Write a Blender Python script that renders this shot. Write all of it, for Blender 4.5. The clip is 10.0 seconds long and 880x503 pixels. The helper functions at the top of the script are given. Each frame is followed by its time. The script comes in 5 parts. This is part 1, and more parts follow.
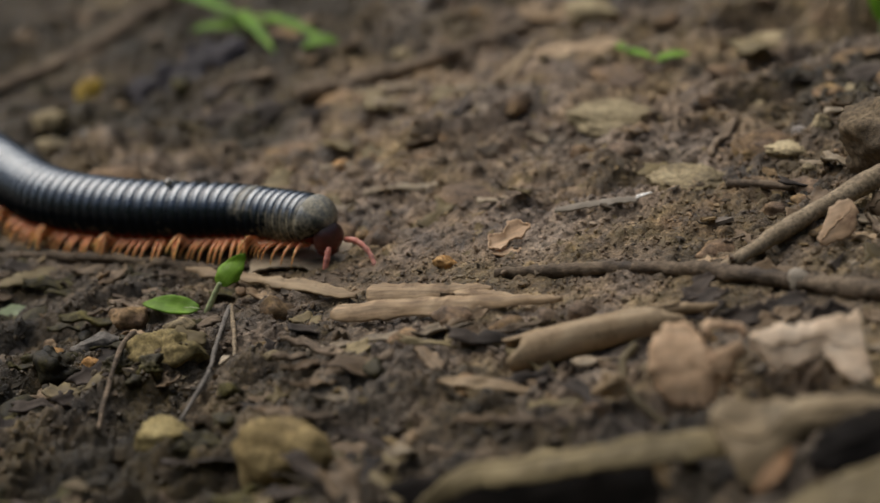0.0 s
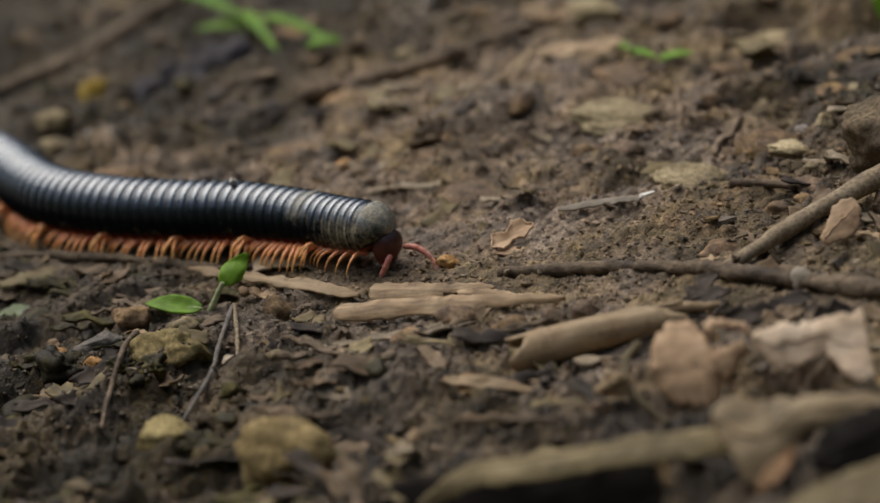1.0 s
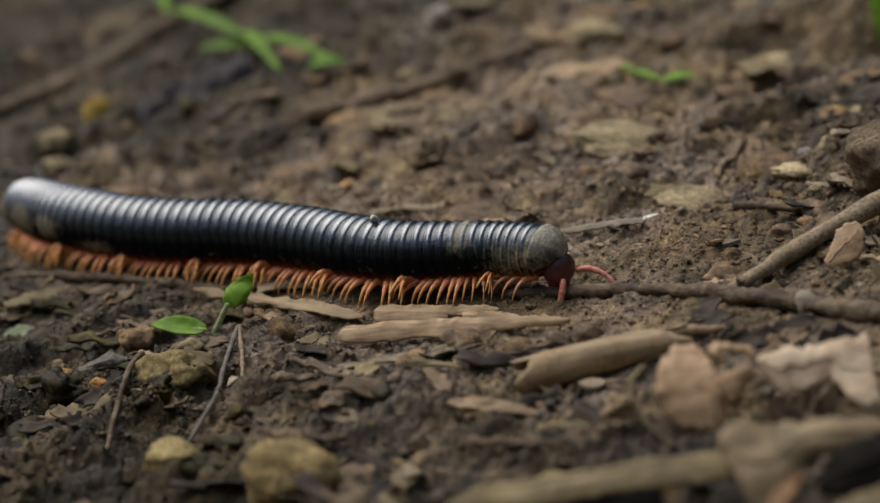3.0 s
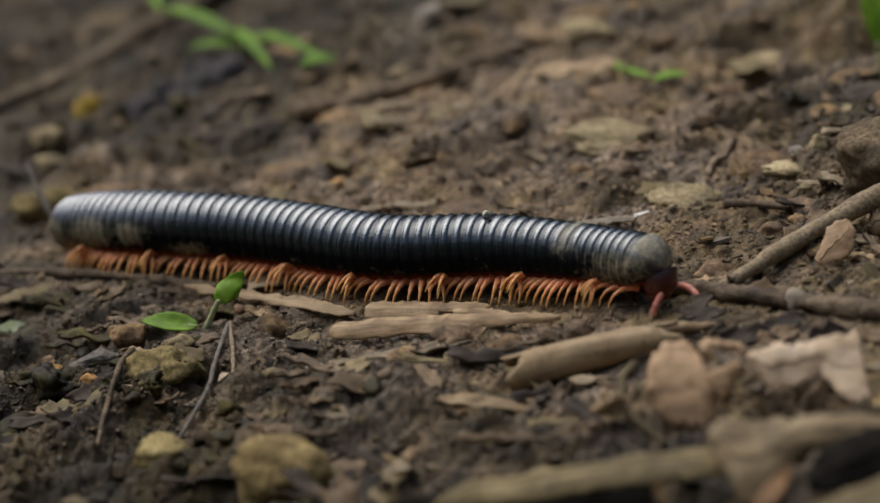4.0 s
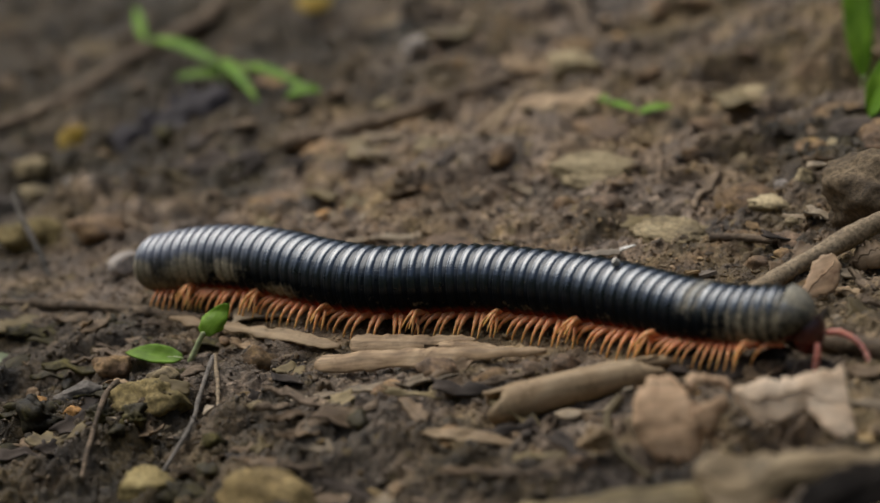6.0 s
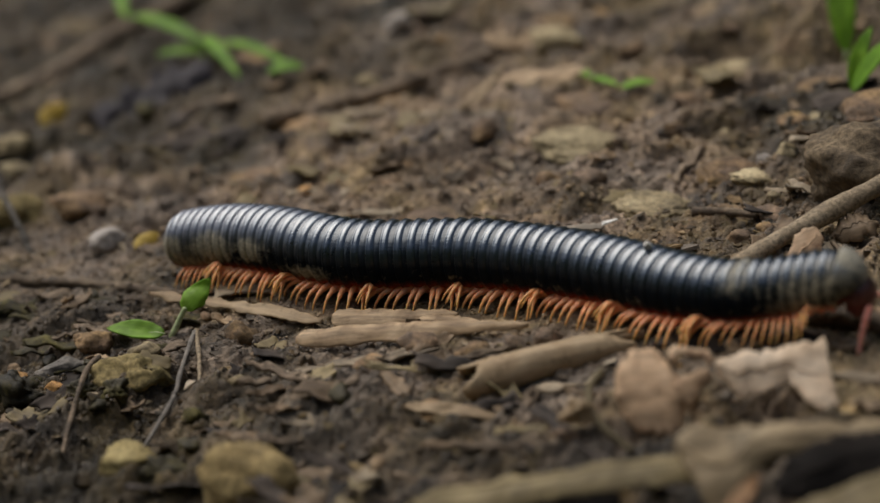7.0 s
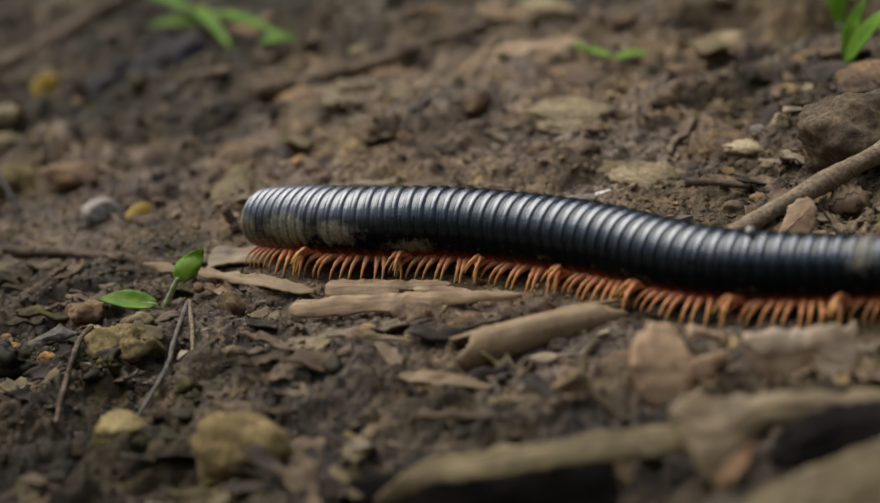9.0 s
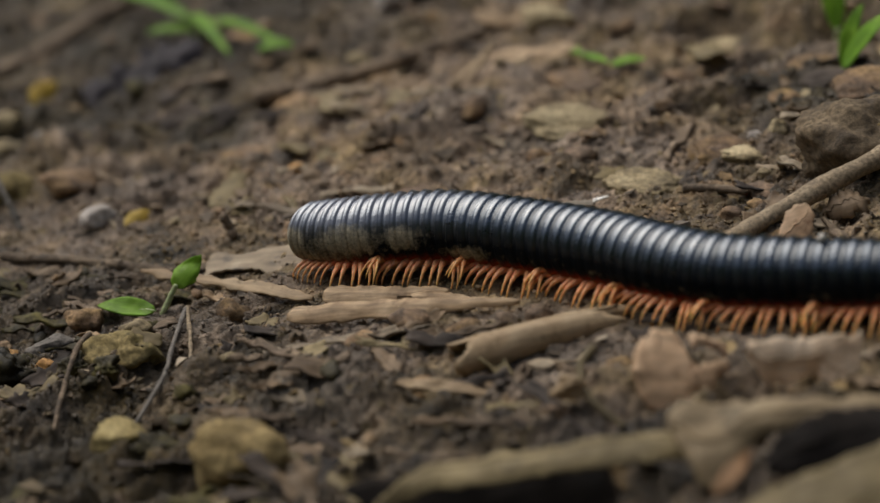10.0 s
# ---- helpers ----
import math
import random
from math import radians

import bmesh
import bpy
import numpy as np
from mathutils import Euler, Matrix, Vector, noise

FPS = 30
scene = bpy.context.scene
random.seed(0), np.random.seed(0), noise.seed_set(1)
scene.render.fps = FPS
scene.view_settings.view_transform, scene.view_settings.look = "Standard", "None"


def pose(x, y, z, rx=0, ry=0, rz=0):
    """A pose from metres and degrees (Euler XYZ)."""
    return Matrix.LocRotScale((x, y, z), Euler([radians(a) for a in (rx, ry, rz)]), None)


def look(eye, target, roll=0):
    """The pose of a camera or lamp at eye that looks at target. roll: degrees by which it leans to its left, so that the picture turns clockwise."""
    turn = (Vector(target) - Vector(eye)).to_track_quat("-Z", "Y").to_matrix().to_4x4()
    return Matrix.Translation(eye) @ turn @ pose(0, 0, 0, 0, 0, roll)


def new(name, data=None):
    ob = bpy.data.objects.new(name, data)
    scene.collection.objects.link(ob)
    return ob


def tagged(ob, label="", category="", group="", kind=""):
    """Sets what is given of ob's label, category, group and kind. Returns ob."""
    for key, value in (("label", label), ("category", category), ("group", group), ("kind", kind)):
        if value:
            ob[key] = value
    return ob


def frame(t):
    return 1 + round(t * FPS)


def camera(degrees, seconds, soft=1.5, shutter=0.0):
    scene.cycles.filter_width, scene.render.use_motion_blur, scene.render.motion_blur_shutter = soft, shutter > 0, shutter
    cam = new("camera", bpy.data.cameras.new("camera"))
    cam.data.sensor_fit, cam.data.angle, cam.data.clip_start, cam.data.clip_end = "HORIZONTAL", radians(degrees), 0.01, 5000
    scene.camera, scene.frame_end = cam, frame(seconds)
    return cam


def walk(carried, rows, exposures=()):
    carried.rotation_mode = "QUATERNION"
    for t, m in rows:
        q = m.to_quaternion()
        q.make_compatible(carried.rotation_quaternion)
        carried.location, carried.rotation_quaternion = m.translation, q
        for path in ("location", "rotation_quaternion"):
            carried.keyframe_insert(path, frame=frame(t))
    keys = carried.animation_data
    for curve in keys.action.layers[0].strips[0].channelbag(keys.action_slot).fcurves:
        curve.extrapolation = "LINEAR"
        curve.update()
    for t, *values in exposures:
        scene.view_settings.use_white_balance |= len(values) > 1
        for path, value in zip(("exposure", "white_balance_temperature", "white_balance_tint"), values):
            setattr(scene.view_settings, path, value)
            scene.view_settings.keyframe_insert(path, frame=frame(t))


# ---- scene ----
# Lengths in the builders are millimetres; MM turns them into metres.
MM = 0.001
cam = camera(20.0, 10.0, soft=1.5)
cam.data.dof.use_dof = True
cam.data.dof.focus_distance = 0.430
cam.data.dof.aperture_fstop = 11.5
walk(cam, [
    (0.0, pose(0.00000, -0.41260, 0.16670, 68.000, 0.000, 0.000)),
    (0.5, pose(0.00047, -0.41211, 0.16634, 68.144, 0.187, 0.087)),
    (1.0, pose(0.00053, -0.41259, 0.16652, 68.006, 0.095, 0.111)),
    (1.5, pose(-0.00030, -0.41297, 0.16661, 67.856, -0.025, 0.094)),
    (2.0, pose(-0.00001, -0.41271, 0.16764, 67.857, -0.018, 0.090)),
    (2.5, pose(-0.00125, -0.41275, 0.16855, 68.147, -0.026, 0.080)),
    (4.0, pose(-0.00139, -0.41369, 0.16729, 68.401, -0.306, -0.111)),
    (4.5, pose(-0.00108, -0.41308, 0.16761, 68.392, -0.295, -0.226)),
    (5.0, pose(-0.00180, -0.41310, 0.16916, 68.758, -0.350, -0.208)),
    (5.5, pose(-0.00210, -0.41313, 0.16873, 69.118, -0.514, -0.273)),
    (7.0, pose(-0.00116, -0.41269, 0.16630, 68.651, -0.615, -0.763)),
    (7.5, pose(-0.00124, -0.41267, 0.16569, 68.481, -0.566, -0.897)),
    (8.0, pose(-0.00124, -0.41239, 0.16562, 68.393, -0.634, -0.884)),
    (8.5, pose(-0.00112, -0.41255, 0.16530, 68.247, -0.742, -0.911)),
    (9.0, pose(-0.00171, -0.41254, 0.16531, 68.092, -0.754, -0.954)),
    (9.5, pose(-0.00206, -0.41269, 0.16586, 68.008, -0.692, -0.984)),
    (10.0, pose(-0.00156, -0.41273, 0.16559, 68.212, -0.676, -1.017)),
], exposures=[(0.0, -0.50, 6500, 10), (10.0, -0.50, 6500, 10)])

# ---- daylight: bright overcast sky over a forest path ----
world = bpy.data.worlds.new("sky")
scene.world = world
world.use_nodes = True
wn = world.node_tree.nodes
sky = wn.new("ShaderNodeTexSky")
sky.sky_type = "NISHITA"
sky.sun_disc = False
sky.sun_elevation = radians(59)
sky.sun_rotation = radians(-48)
sky.air_density = 1.2
sky.dust_density = 5.0
world.node_tree.links.new(sky.outputs[0], wn["Background"].inputs[0])
wn["Background"].inputs[1].default_value = 0.118

sun_data = bpy.data.lights.new("sun", "SUN")
sun_data.energy = 3.3
sun_data.angle = radians(66)
sun_data.color = (1.0, 0.96, 0.90)
sun = new("sun", sun_data)
sun.matrix_world = look((-1.14, 1.02, 2.6), (0, 0, 0))


# ---- materials ----
def shader(name):
    m = bpy.data.materials.new(name)
    m.use_nodes = True
    return m, m.node_tree.nodes, m.node_tree.links, m.node_tree.nodes["Principled BSDF"]


def noise_node(n, l, vec, scale, detail=4.0, rough=0.6, distort=0.0):
    t = n.new("ShaderNodeTexNoise")
    t.inputs["Scale"].default_value = scale
    t.inputs["Detail"].default_value = detail
    t.inputs["Roughness"].default_value = rough
    t.inputs["Distortion"].default_value = distort
    l.new(vec, t.inputs["Vector"])
    return t.outputs["Fac"]


def ramp_node(n, l, fac, stops):
    r = n.new("ShaderNodeValToRGB")
    e = r.color_ramp.elements
    while len(e) < len(stops):
        e.new(0.5)
    for el, (p, c) in zip(e, stops):
        el.position, el.color = p, (*c, 1)
    l.new(fac, r.inputs[0])
    return r.outputs[0]


def mix_node(n, l, fac, a, b, how="MIX"):
    m = n.new("ShaderNodeMix")
    m.data_type, m.blend_type = "RGBA", how
    for sock, v in ((m.inputs[0], fac), (m.inputs[6], a), (m.inputs[7], b)):
        if isinstance(v, (int, float)):
            sock.default_value = v
        elif isinstance(v, tuple):
            sock.default_value = (*v, 1)
        else:
            l.new(v, sock)
    return m.outputs[2]


def math_node(n, l, how, a, b=0.0, clamp=False):
    m = n.new("ShaderNodeMath")
    m.operation, m.use_clamp = how, clamp
    for sock, v in ((m.inputs[0], a), (m.inputs[1], b)):
        if isinstance(v, (int, float)):
            sock.default_value = v
        else:
            l.new(v, sock)
    return m.outputs[0]


def range_node(n, l, v, a, b, c, d):
    m = n.new("ShaderNodeMapRange")
    for k, x in enumerate((a, b, c, d)):
        m.inputs[k + 1].default_value = x
    l.new(v, m.inputs[0])
    return m.outputs[0]


def bump_node(n, l, height, dist, strength, bsdf, before=None):
    b = n.new("ShaderNodeBump")
    b.inputs["Distance"].default_value = dist
    b.inputs["Strength"].default_value = strength
    l.new(height, b.inputs["Height"])
    if before:
        l.new(before, b.inputs["Normal"])
    l.new(b.outputs[0], bsdf.inputs["Normal"])
    return b.outputs[0]


def coords(n, l, stretch=(1, 1, 1), shift=True):
    """Object coordinates, moved by the object's own random number, so that copies differ."""
    tc = n.new("ShaderNodeTexCoord")
    mp = n.new("ShaderNodeMapping")
    mp.inputs["Scale"].default_value = stretch
    l.new(tc.outputs["Object"], mp.inputs["Vector"])
    if shift:
        oi = n.new("ShaderNodeObjectInfo")
        l.new(oi.outputs["Random"], mp.inputs["Location"])
    return mp.outputs[0]


def damp_shade_node(n, l):
    """Damp soil on the path's low side, in blotches, and painted shade in hollows."""
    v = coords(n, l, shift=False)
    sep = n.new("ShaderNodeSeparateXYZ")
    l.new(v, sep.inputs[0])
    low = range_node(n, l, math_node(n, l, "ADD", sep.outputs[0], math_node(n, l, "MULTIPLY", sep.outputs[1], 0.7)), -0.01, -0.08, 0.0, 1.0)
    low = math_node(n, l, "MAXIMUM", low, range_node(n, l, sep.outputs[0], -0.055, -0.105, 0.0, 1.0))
    # far hollow, dip and bank: their shade is put into the soil's colour
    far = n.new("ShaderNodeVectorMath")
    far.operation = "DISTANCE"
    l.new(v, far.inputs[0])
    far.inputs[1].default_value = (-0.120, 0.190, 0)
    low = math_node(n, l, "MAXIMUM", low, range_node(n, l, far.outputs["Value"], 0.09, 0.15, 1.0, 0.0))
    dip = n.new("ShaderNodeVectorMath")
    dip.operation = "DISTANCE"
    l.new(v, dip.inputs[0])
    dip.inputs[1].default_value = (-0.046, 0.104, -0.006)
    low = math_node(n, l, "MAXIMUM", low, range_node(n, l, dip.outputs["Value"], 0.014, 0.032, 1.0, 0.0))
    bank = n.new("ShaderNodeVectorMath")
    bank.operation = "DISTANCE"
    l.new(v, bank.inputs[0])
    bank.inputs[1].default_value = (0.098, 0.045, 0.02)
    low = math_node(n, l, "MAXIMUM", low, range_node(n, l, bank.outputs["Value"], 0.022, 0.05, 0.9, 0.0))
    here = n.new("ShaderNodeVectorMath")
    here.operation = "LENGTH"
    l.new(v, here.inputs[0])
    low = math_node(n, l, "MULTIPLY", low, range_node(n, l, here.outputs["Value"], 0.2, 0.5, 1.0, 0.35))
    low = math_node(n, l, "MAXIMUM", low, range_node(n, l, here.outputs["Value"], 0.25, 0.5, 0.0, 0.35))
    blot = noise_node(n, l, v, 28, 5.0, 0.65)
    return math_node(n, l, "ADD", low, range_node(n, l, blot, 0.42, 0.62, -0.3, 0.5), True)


def earthy(name, stops, patch, grain, rough=(0.6, 0.95), relief=0.15, island=False, stretch=(1, 1, 1), vary=0.35,
           shift=True, spec=0.25, speck=None, damp=False, hues=0.0):
    """A rough natural surface: patches and grain, both in their true size (per metre)."""
    m, n, l, b = shader(name)
    v = coords(n, l, stretch, shift)
    big = noise_node(n, l, v, patch, 5.0, 0.62, 0.3)
    small = noise_node(n, l, v, grain, 4.0, 0.7)
    col = ramp_node(n, l, big, stops)
    shade = range_node(n, l, small, 0.3, 0.7, 0.42, 1.6)
    col = mix_node(n, l, 1.0, col, shade, "MULTIPLY")
    if hues:
        blotch = noise_node(n, l, v, 300, 5.0, 0.7, 0.4)
        col = mix_node(n, l, 1.0, col, range_node(n, l, blotch, 0.32, 0.68, 0.55, 1.5), "MULTIPLY")
        tint = ramp_node(n, l, noise_node(n, l, v, 34, 4.0, 0.6, 0.6), [(0.30, (0.74, 0.80, 0.92)), (0.42, (0.96, 0.95, 1.06)), (0.52, (1.08, 0.99, 0.92)), (0.60, (1.16, 1.08, 0.80)), (0.70, (1.18, 1.00, 0.82))])
        col = mix_node(n, l, hues, col, mix_node(n, l, 1.0, col, tint, "MULTIPLY"))
    if speck:
        size, amount, tint = speck
        vo = n.new("ShaderNodeTexVoronoi")
        vo.inputs["Scale"].default_value = size
        l.new(v, vo.inputs["Vector"])
        sep = n.new("ShaderNodeSeparateColor")
        l.new(vo.outputs["Color"], sep.inputs[0])
        pick = math_node(n, l, "GREATER_THAN", sep.outputs[0], 1 - amount)
        near = math_node(n, l, "LESS_THAN", vo.outputs["Distance"], 0.42)
        col = mix_node(n, l, math_node(n, l, "MULTIPLY", pick, near), col, tint)
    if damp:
        # lighter soil in a round patch on the slope behind
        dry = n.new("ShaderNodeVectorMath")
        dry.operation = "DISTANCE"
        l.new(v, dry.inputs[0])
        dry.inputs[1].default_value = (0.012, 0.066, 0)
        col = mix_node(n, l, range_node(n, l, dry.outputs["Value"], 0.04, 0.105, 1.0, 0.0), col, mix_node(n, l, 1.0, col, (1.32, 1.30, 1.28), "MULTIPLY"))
        # darkened where it is damp, and as painted shade in the hollows
        col = mix_node(n, l, damp_shade_node(n, l), col, mix_node(n, l, 1.0, col, (0.235, 0.212, 0.105), "MULTIPLY"))
    if island:
        rnd = n.new("ShaderNodeNewGeometry").outputs["Random Per Island"]
    else:
        rnd = n.new("ShaderNodeObjectInfo").outputs["Random"]
    col = mix_node(n, l, 1.0, col, range_node(n, l, rnd, 0, 1, 1 - vary, 1 + vary), "MULTIPLY")
    l.new(col, b.inputs["Base Color"])
    dryness = range_node(n, l, big, 0.3, 0.7, rough[0], rough[1])
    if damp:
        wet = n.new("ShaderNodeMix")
        l.new(damp_shade_node(n, l), wet.inputs[0])
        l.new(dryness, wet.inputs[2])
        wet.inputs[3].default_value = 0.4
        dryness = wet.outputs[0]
    l.new(dryness, b.inputs["Roughness"])
    b.inputs["Specular IOR Level"].default_value = 0.42 if damp else spec
    h = math_node(n, l, "ADD", small, math_node(n, l, "MULTIPLY", noise_node(n, l, v, grain * 3.1, 3.0), 0.55))
    bump_node(n, l, h, relief * MM, 0.8, b)
    return m


def leafy(name, stops, patch, veins, rough=0.6, relief=0.08, through_light=0.22, spot=None, fibre=(0.74, 1.22)):
    """Leaf blade: mottled colour, fine fibres along the blade, blotches."""
    m, n, l, b = shader(name)
    v = coords(n, l)
    fib = coords(n, l, (0.12, 1, 1))
    big = noise_node(n, l, v, patch, 5.0, 0.6, 0.4)
    fine = noise_node(n, l, fib, veins, 3.0, 0.6)
    col = ramp_node(n, l, big, stops)
    col = mix_node(n, l, 1.0, col, range_node(n, l, fine, 0.3, 0.7, *fibre), "MULTIPLY")
    if spot:
        blot = noise_node(n, l, v, patch * 2.3, 6.0, 0.7)
        col = mix_node(n, l, range_node(n, l, blot, 0.55, 0.68, 0, 0.85), col, spot)
    rnd = n.new("ShaderNodeObjectInfo").outputs["Random"]
    col = mix_node(n, l, 1.0, col, range_node(n, l, rnd, 0, 1, 0.82, 1.18), "MULTIPLY")
    l.new(col, b.inputs["Base Color"])
    b.inputs["Roughness"].default_value = rough
    b.inputs["Specular IOR Level"].default_value = 0.3
    bump_node(n, l, math_node(n, l, "ADD", fine, big), relief * MM, 0.7, b)
    if through_light:
        tr = n.new("ShaderNodeBsdfTranslucent")
        l.new(col, tr.inputs[0])
        mx = n.new("ShaderNodeMixShader")
        mx.inputs[0].default_value = through_light
        l.new(b.outputs[0], mx.inputs[1])
        l.new(tr.outputs[0], mx.inputs[2])
        l.new(mx.outputs[0], n["Material Output"].inputs[0])
    return m


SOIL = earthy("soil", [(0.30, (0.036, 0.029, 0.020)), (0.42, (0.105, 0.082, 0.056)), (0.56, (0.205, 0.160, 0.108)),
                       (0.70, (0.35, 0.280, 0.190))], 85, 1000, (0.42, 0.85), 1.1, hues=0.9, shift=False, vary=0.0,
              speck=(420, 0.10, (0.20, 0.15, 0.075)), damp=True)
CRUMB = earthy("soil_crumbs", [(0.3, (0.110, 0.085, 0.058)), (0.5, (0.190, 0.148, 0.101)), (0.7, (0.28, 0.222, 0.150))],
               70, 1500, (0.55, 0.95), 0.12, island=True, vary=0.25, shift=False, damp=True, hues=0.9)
CLOD = earthy("soil_clod", [(0.3, (0.075, 0.053, 0.032)), (0.5, (0.163, 0.113, 0.069)), (0.7, (0.263, 0.186, 0.101))],
              160, 1100, (0.55, 0.9), 0.3, vary=0.3, hues=0.8)
OCHRE = earthy("ochre_stone", [(0.3, (0.095, 0.073, 0.040)), (0.5, (0.255, 0.203, 0.115)), (0.7, (0.42, 0.35, 0.215))],
               130, 1300, (0.6, 0.95), 0.15, vary=0.25)
GREY = earthy("grey_stone", [(0.3, (0.060, 0.054, 0.046)), (0.5, (0.120, 0.108, 0.092)), (0.7, (0.190, 0.170, 0.145))],
              140, 1300, (0.55, 0.9), 0.14, vary=0.25)
PALE = earthy("pale_stone", [(0.3, (0.22, 0.19, 0.16)), (0.5, (0.36, 0.32, 0.28)), (0.7, (0.50, 0.46, 0.42))],
              150, 1300, (0.5, 0.85), 0.12, vary=0.15)
AMBER = earthy("amber_pebble", [(0.3, (0.26, 0.13, 0.04)), (0.5, (0.42, 0.23, 0.08)), (0.7, (0.52, 0.33, 0.14))],
               200, 1500, (0.5, 0.85), 0.1, vary=0.25)
MOSSY = earthy("mossy_stone", [(0.3, (0.085, 0.072, 0.026)), (0.5, (0.20, 0.155, 0.066)), (0.7, (0.32, 0.25, 0.115))],
               120, 1200, (0.7, 0.95), 0.2, vary=0.1)
DAMPCLOD = earthy("damp_clod", [(0.3, (0.016, 0.013, 0.006)), (0.5, (0.040, 0.033, 0.014)), (0.62, (0.085, 0.072, 0.022)), (0.75, (0.13, 0.11, 0.040))],
                  190, 1100, (0.45, 0.85), 0.22, vary=0.35)
TWIG = earthy("twig_bark", [(0.3, (0.060, 0.044, 0.030)), (0.5, (0.150, 0.112, 0.076)), (0.7, (0.275, 0.212, 0.145))],
              220, 1400, (0.6, 0.95), 0.22, stretch=(0.35, 1, 1), vary=0.3)
DRYWOOD = earthy("dry_wood", [(0.3, (0.16, 0.12, 0.075)), (0.5, (0.27, 0.21, 0.135)), (0.7, (0.36, 0.29, 0.20))],
                 160, 1500, (0.55, 0.9), 0.14, vary=0.2)
TAN = leafy("tan_dry_leaf", [(0.3, (0.22, 0.145, 0.08)), (0.48, (0.39, 0.275, 0.16)), (0.7, (0.55, 0.41, 0.26))], 130, 1300,
            spot=(0.15, 0.095, 0.05), fibre=(0.55, 1.35))
PINKTAN = leafy("pinkish_dry_leaf", [(0.3, (0.42, 0.275, 0.16)), (0.5, (0.60, 0.415, 0.255)), (0.7, (0.70, 0.515, 0.34))], 110, 900,
                spot=(0.25, 0.14, 0.08))
PALELEAF = leafy("pale_dry_leaf", [(0.3, (0.40, 0.285, 0.175)), (0.5, (0.62, 0.480, 0.335)), (0.7, (0.74, 0.61, 0.46))], 110, 900)
GREYLEAF = leafy("greyish_dry_leaf", [(0.3, (0.200, 0.156, 0.106)), (0.5, (0.338, 0.269, 0.181)), (0.7, (0.450, 0.375, 0.263))], 100, 900,
                 spot=(0.10, 0.085, 0.07))
FLAKEGREY = leafy("weathered_flake", [(0.3, (0.19, 0.16, 0.12)), (0.5, (0.29, 0.25, 0.195)), (0.7, (0.39, 0.345, 0.28))], 150, 1200)
STRAW = leafy("straw_dry_leaf", [(0.3, (0.25, 0.172, 0.095)), (0.5, (0.395, 0.288, 0.170)), (0.7, (0.50, 0.385, 0.245))], 120, 1000,
              spot=(0.16, 0.115, 0.06))
OLIVELEAF = leafy("olive_dry_leaf", [(0.3, (0.090, 0.068, 0.030)), (0.5, (0.205, 0.160, 0.080)), (0.7, (0.34, 0.27, 0.14))], 60, 700,
                  spot=(0.07, 0.055, 0.035))
BROWNLEAF = leafy("brown_dry_leaf", [(0.3, (0.10, 0.066, 0.038)), (0.5, (0.19, 0.134, 0.080)), (0.7, (0.30, 0.212, 0.128))], 140, 1200)
ORANGELEAF = leafy("orange_dry_leaf", [(0.3, (0.28, 0.14, 0.06)), (0.5, (0.42, 0.25, 0.13)), (0.7, (0.50, 0.33, 0.20))], 140, 1200)
DARKLEAF = leafy("dark_rotting_leaf", [(0.3, (0.022, 0.018, 0.015)), (0.5, (0.055, 0.043, 0.034)), (0.7, (0.11, 0.085, 0.066))], 110, 900, 0.75)
YELLOW = leafy("yellow_leaf", [(0.3, (0.30, 0.19, 0.022)), (0.5, (0.43, 0.29, 0.045)), (0.7, (0.52, 0.38, 0.09))], 130, 1100)
GREEN = leafy("green_leaf", [(0.3, (0.080, 0.19, 0.008)), (0.5, (0.130, 0.28, 0.012)), (0.7, (0.22, 0.40, 0.030))], 120, 1100, 0.55, 0.05, 0.3)
SPROUTGREEN = leafy("seedling_leaf", [(0.3, (0.11, 0.23, 0.015)), (0.5, (0.185, 0.345, 0.030)), (0.7, (0.28, 0.45, 0.07))], 120, 1100, 0.5, 0.05, 0.38)
GREYGREEN = leafy("grey_green_leaf", [(0.3, (0.10, 0.14, 0.06)), (0.5, (0.19, 0.24, 0.12)), (0.7, (0.28, 0.33, 0.20))], 120, 1100, 0.5, 0.05, 0.25)
PURPLELEAF = leafy("purplish_rotting_leaf", [(0.3, (0.020, 0.017, 0.020)), (0.5, (0.048, 0.041, 0.048)), (0.7, (0.10, 0.088, 0.10))], 90, 700, 0.6)
DULLEAF = leafy("dull_tan_dry_leaf", [(0.3, (0.165, 0.120, 0.064)), (0.5, (0.325, 0.245, 0.142)), (0.7, (0.45, 0.355, 0.215))], 60, 700, spot=(0.07, 0.055, 0.035))
# near-black colour for sheets that stand for the shade in a hollow
BLACKSHEET = leafy("black_sheet", [(0.3, (0.006, 0.005, 0.004)), (0.5, (0.013, 0.010, 0.008)), (0.7, (0.028, 0.022, 0.017))], 110, 900, 0.9)
OLIVESTONE = earthy("olive_ochre_stone", [(0.3, (0.09, 0.068, 0.026)), (0.5, (0.225, 0.175, 0.070)), (0.7, (0.38, 0.31, 0.15))],
                    110, 1300, (0.6, 0.95), 0.2, vary=0.1)
TANSTONE = earthy("tan_stone", [(0.3, (0.125, 0.090, 0.036)), (0.5, (0.265, 0.193, 0.083)), (0.7, (0.40, 0.305, 0.145))], 120, 1200, (0.6, 0.95), 0.25, vary=0.1)
EARTH = earthy("tan_earth", [(0.3, (0.055, 0.040, 0.025)), (0.5, (0.120, 0.089, 0.054)), (0.7, (0.20, 0.152, 0.095))],
               120, 900, (0.6, 0.95), 0.3, vary=0.1)
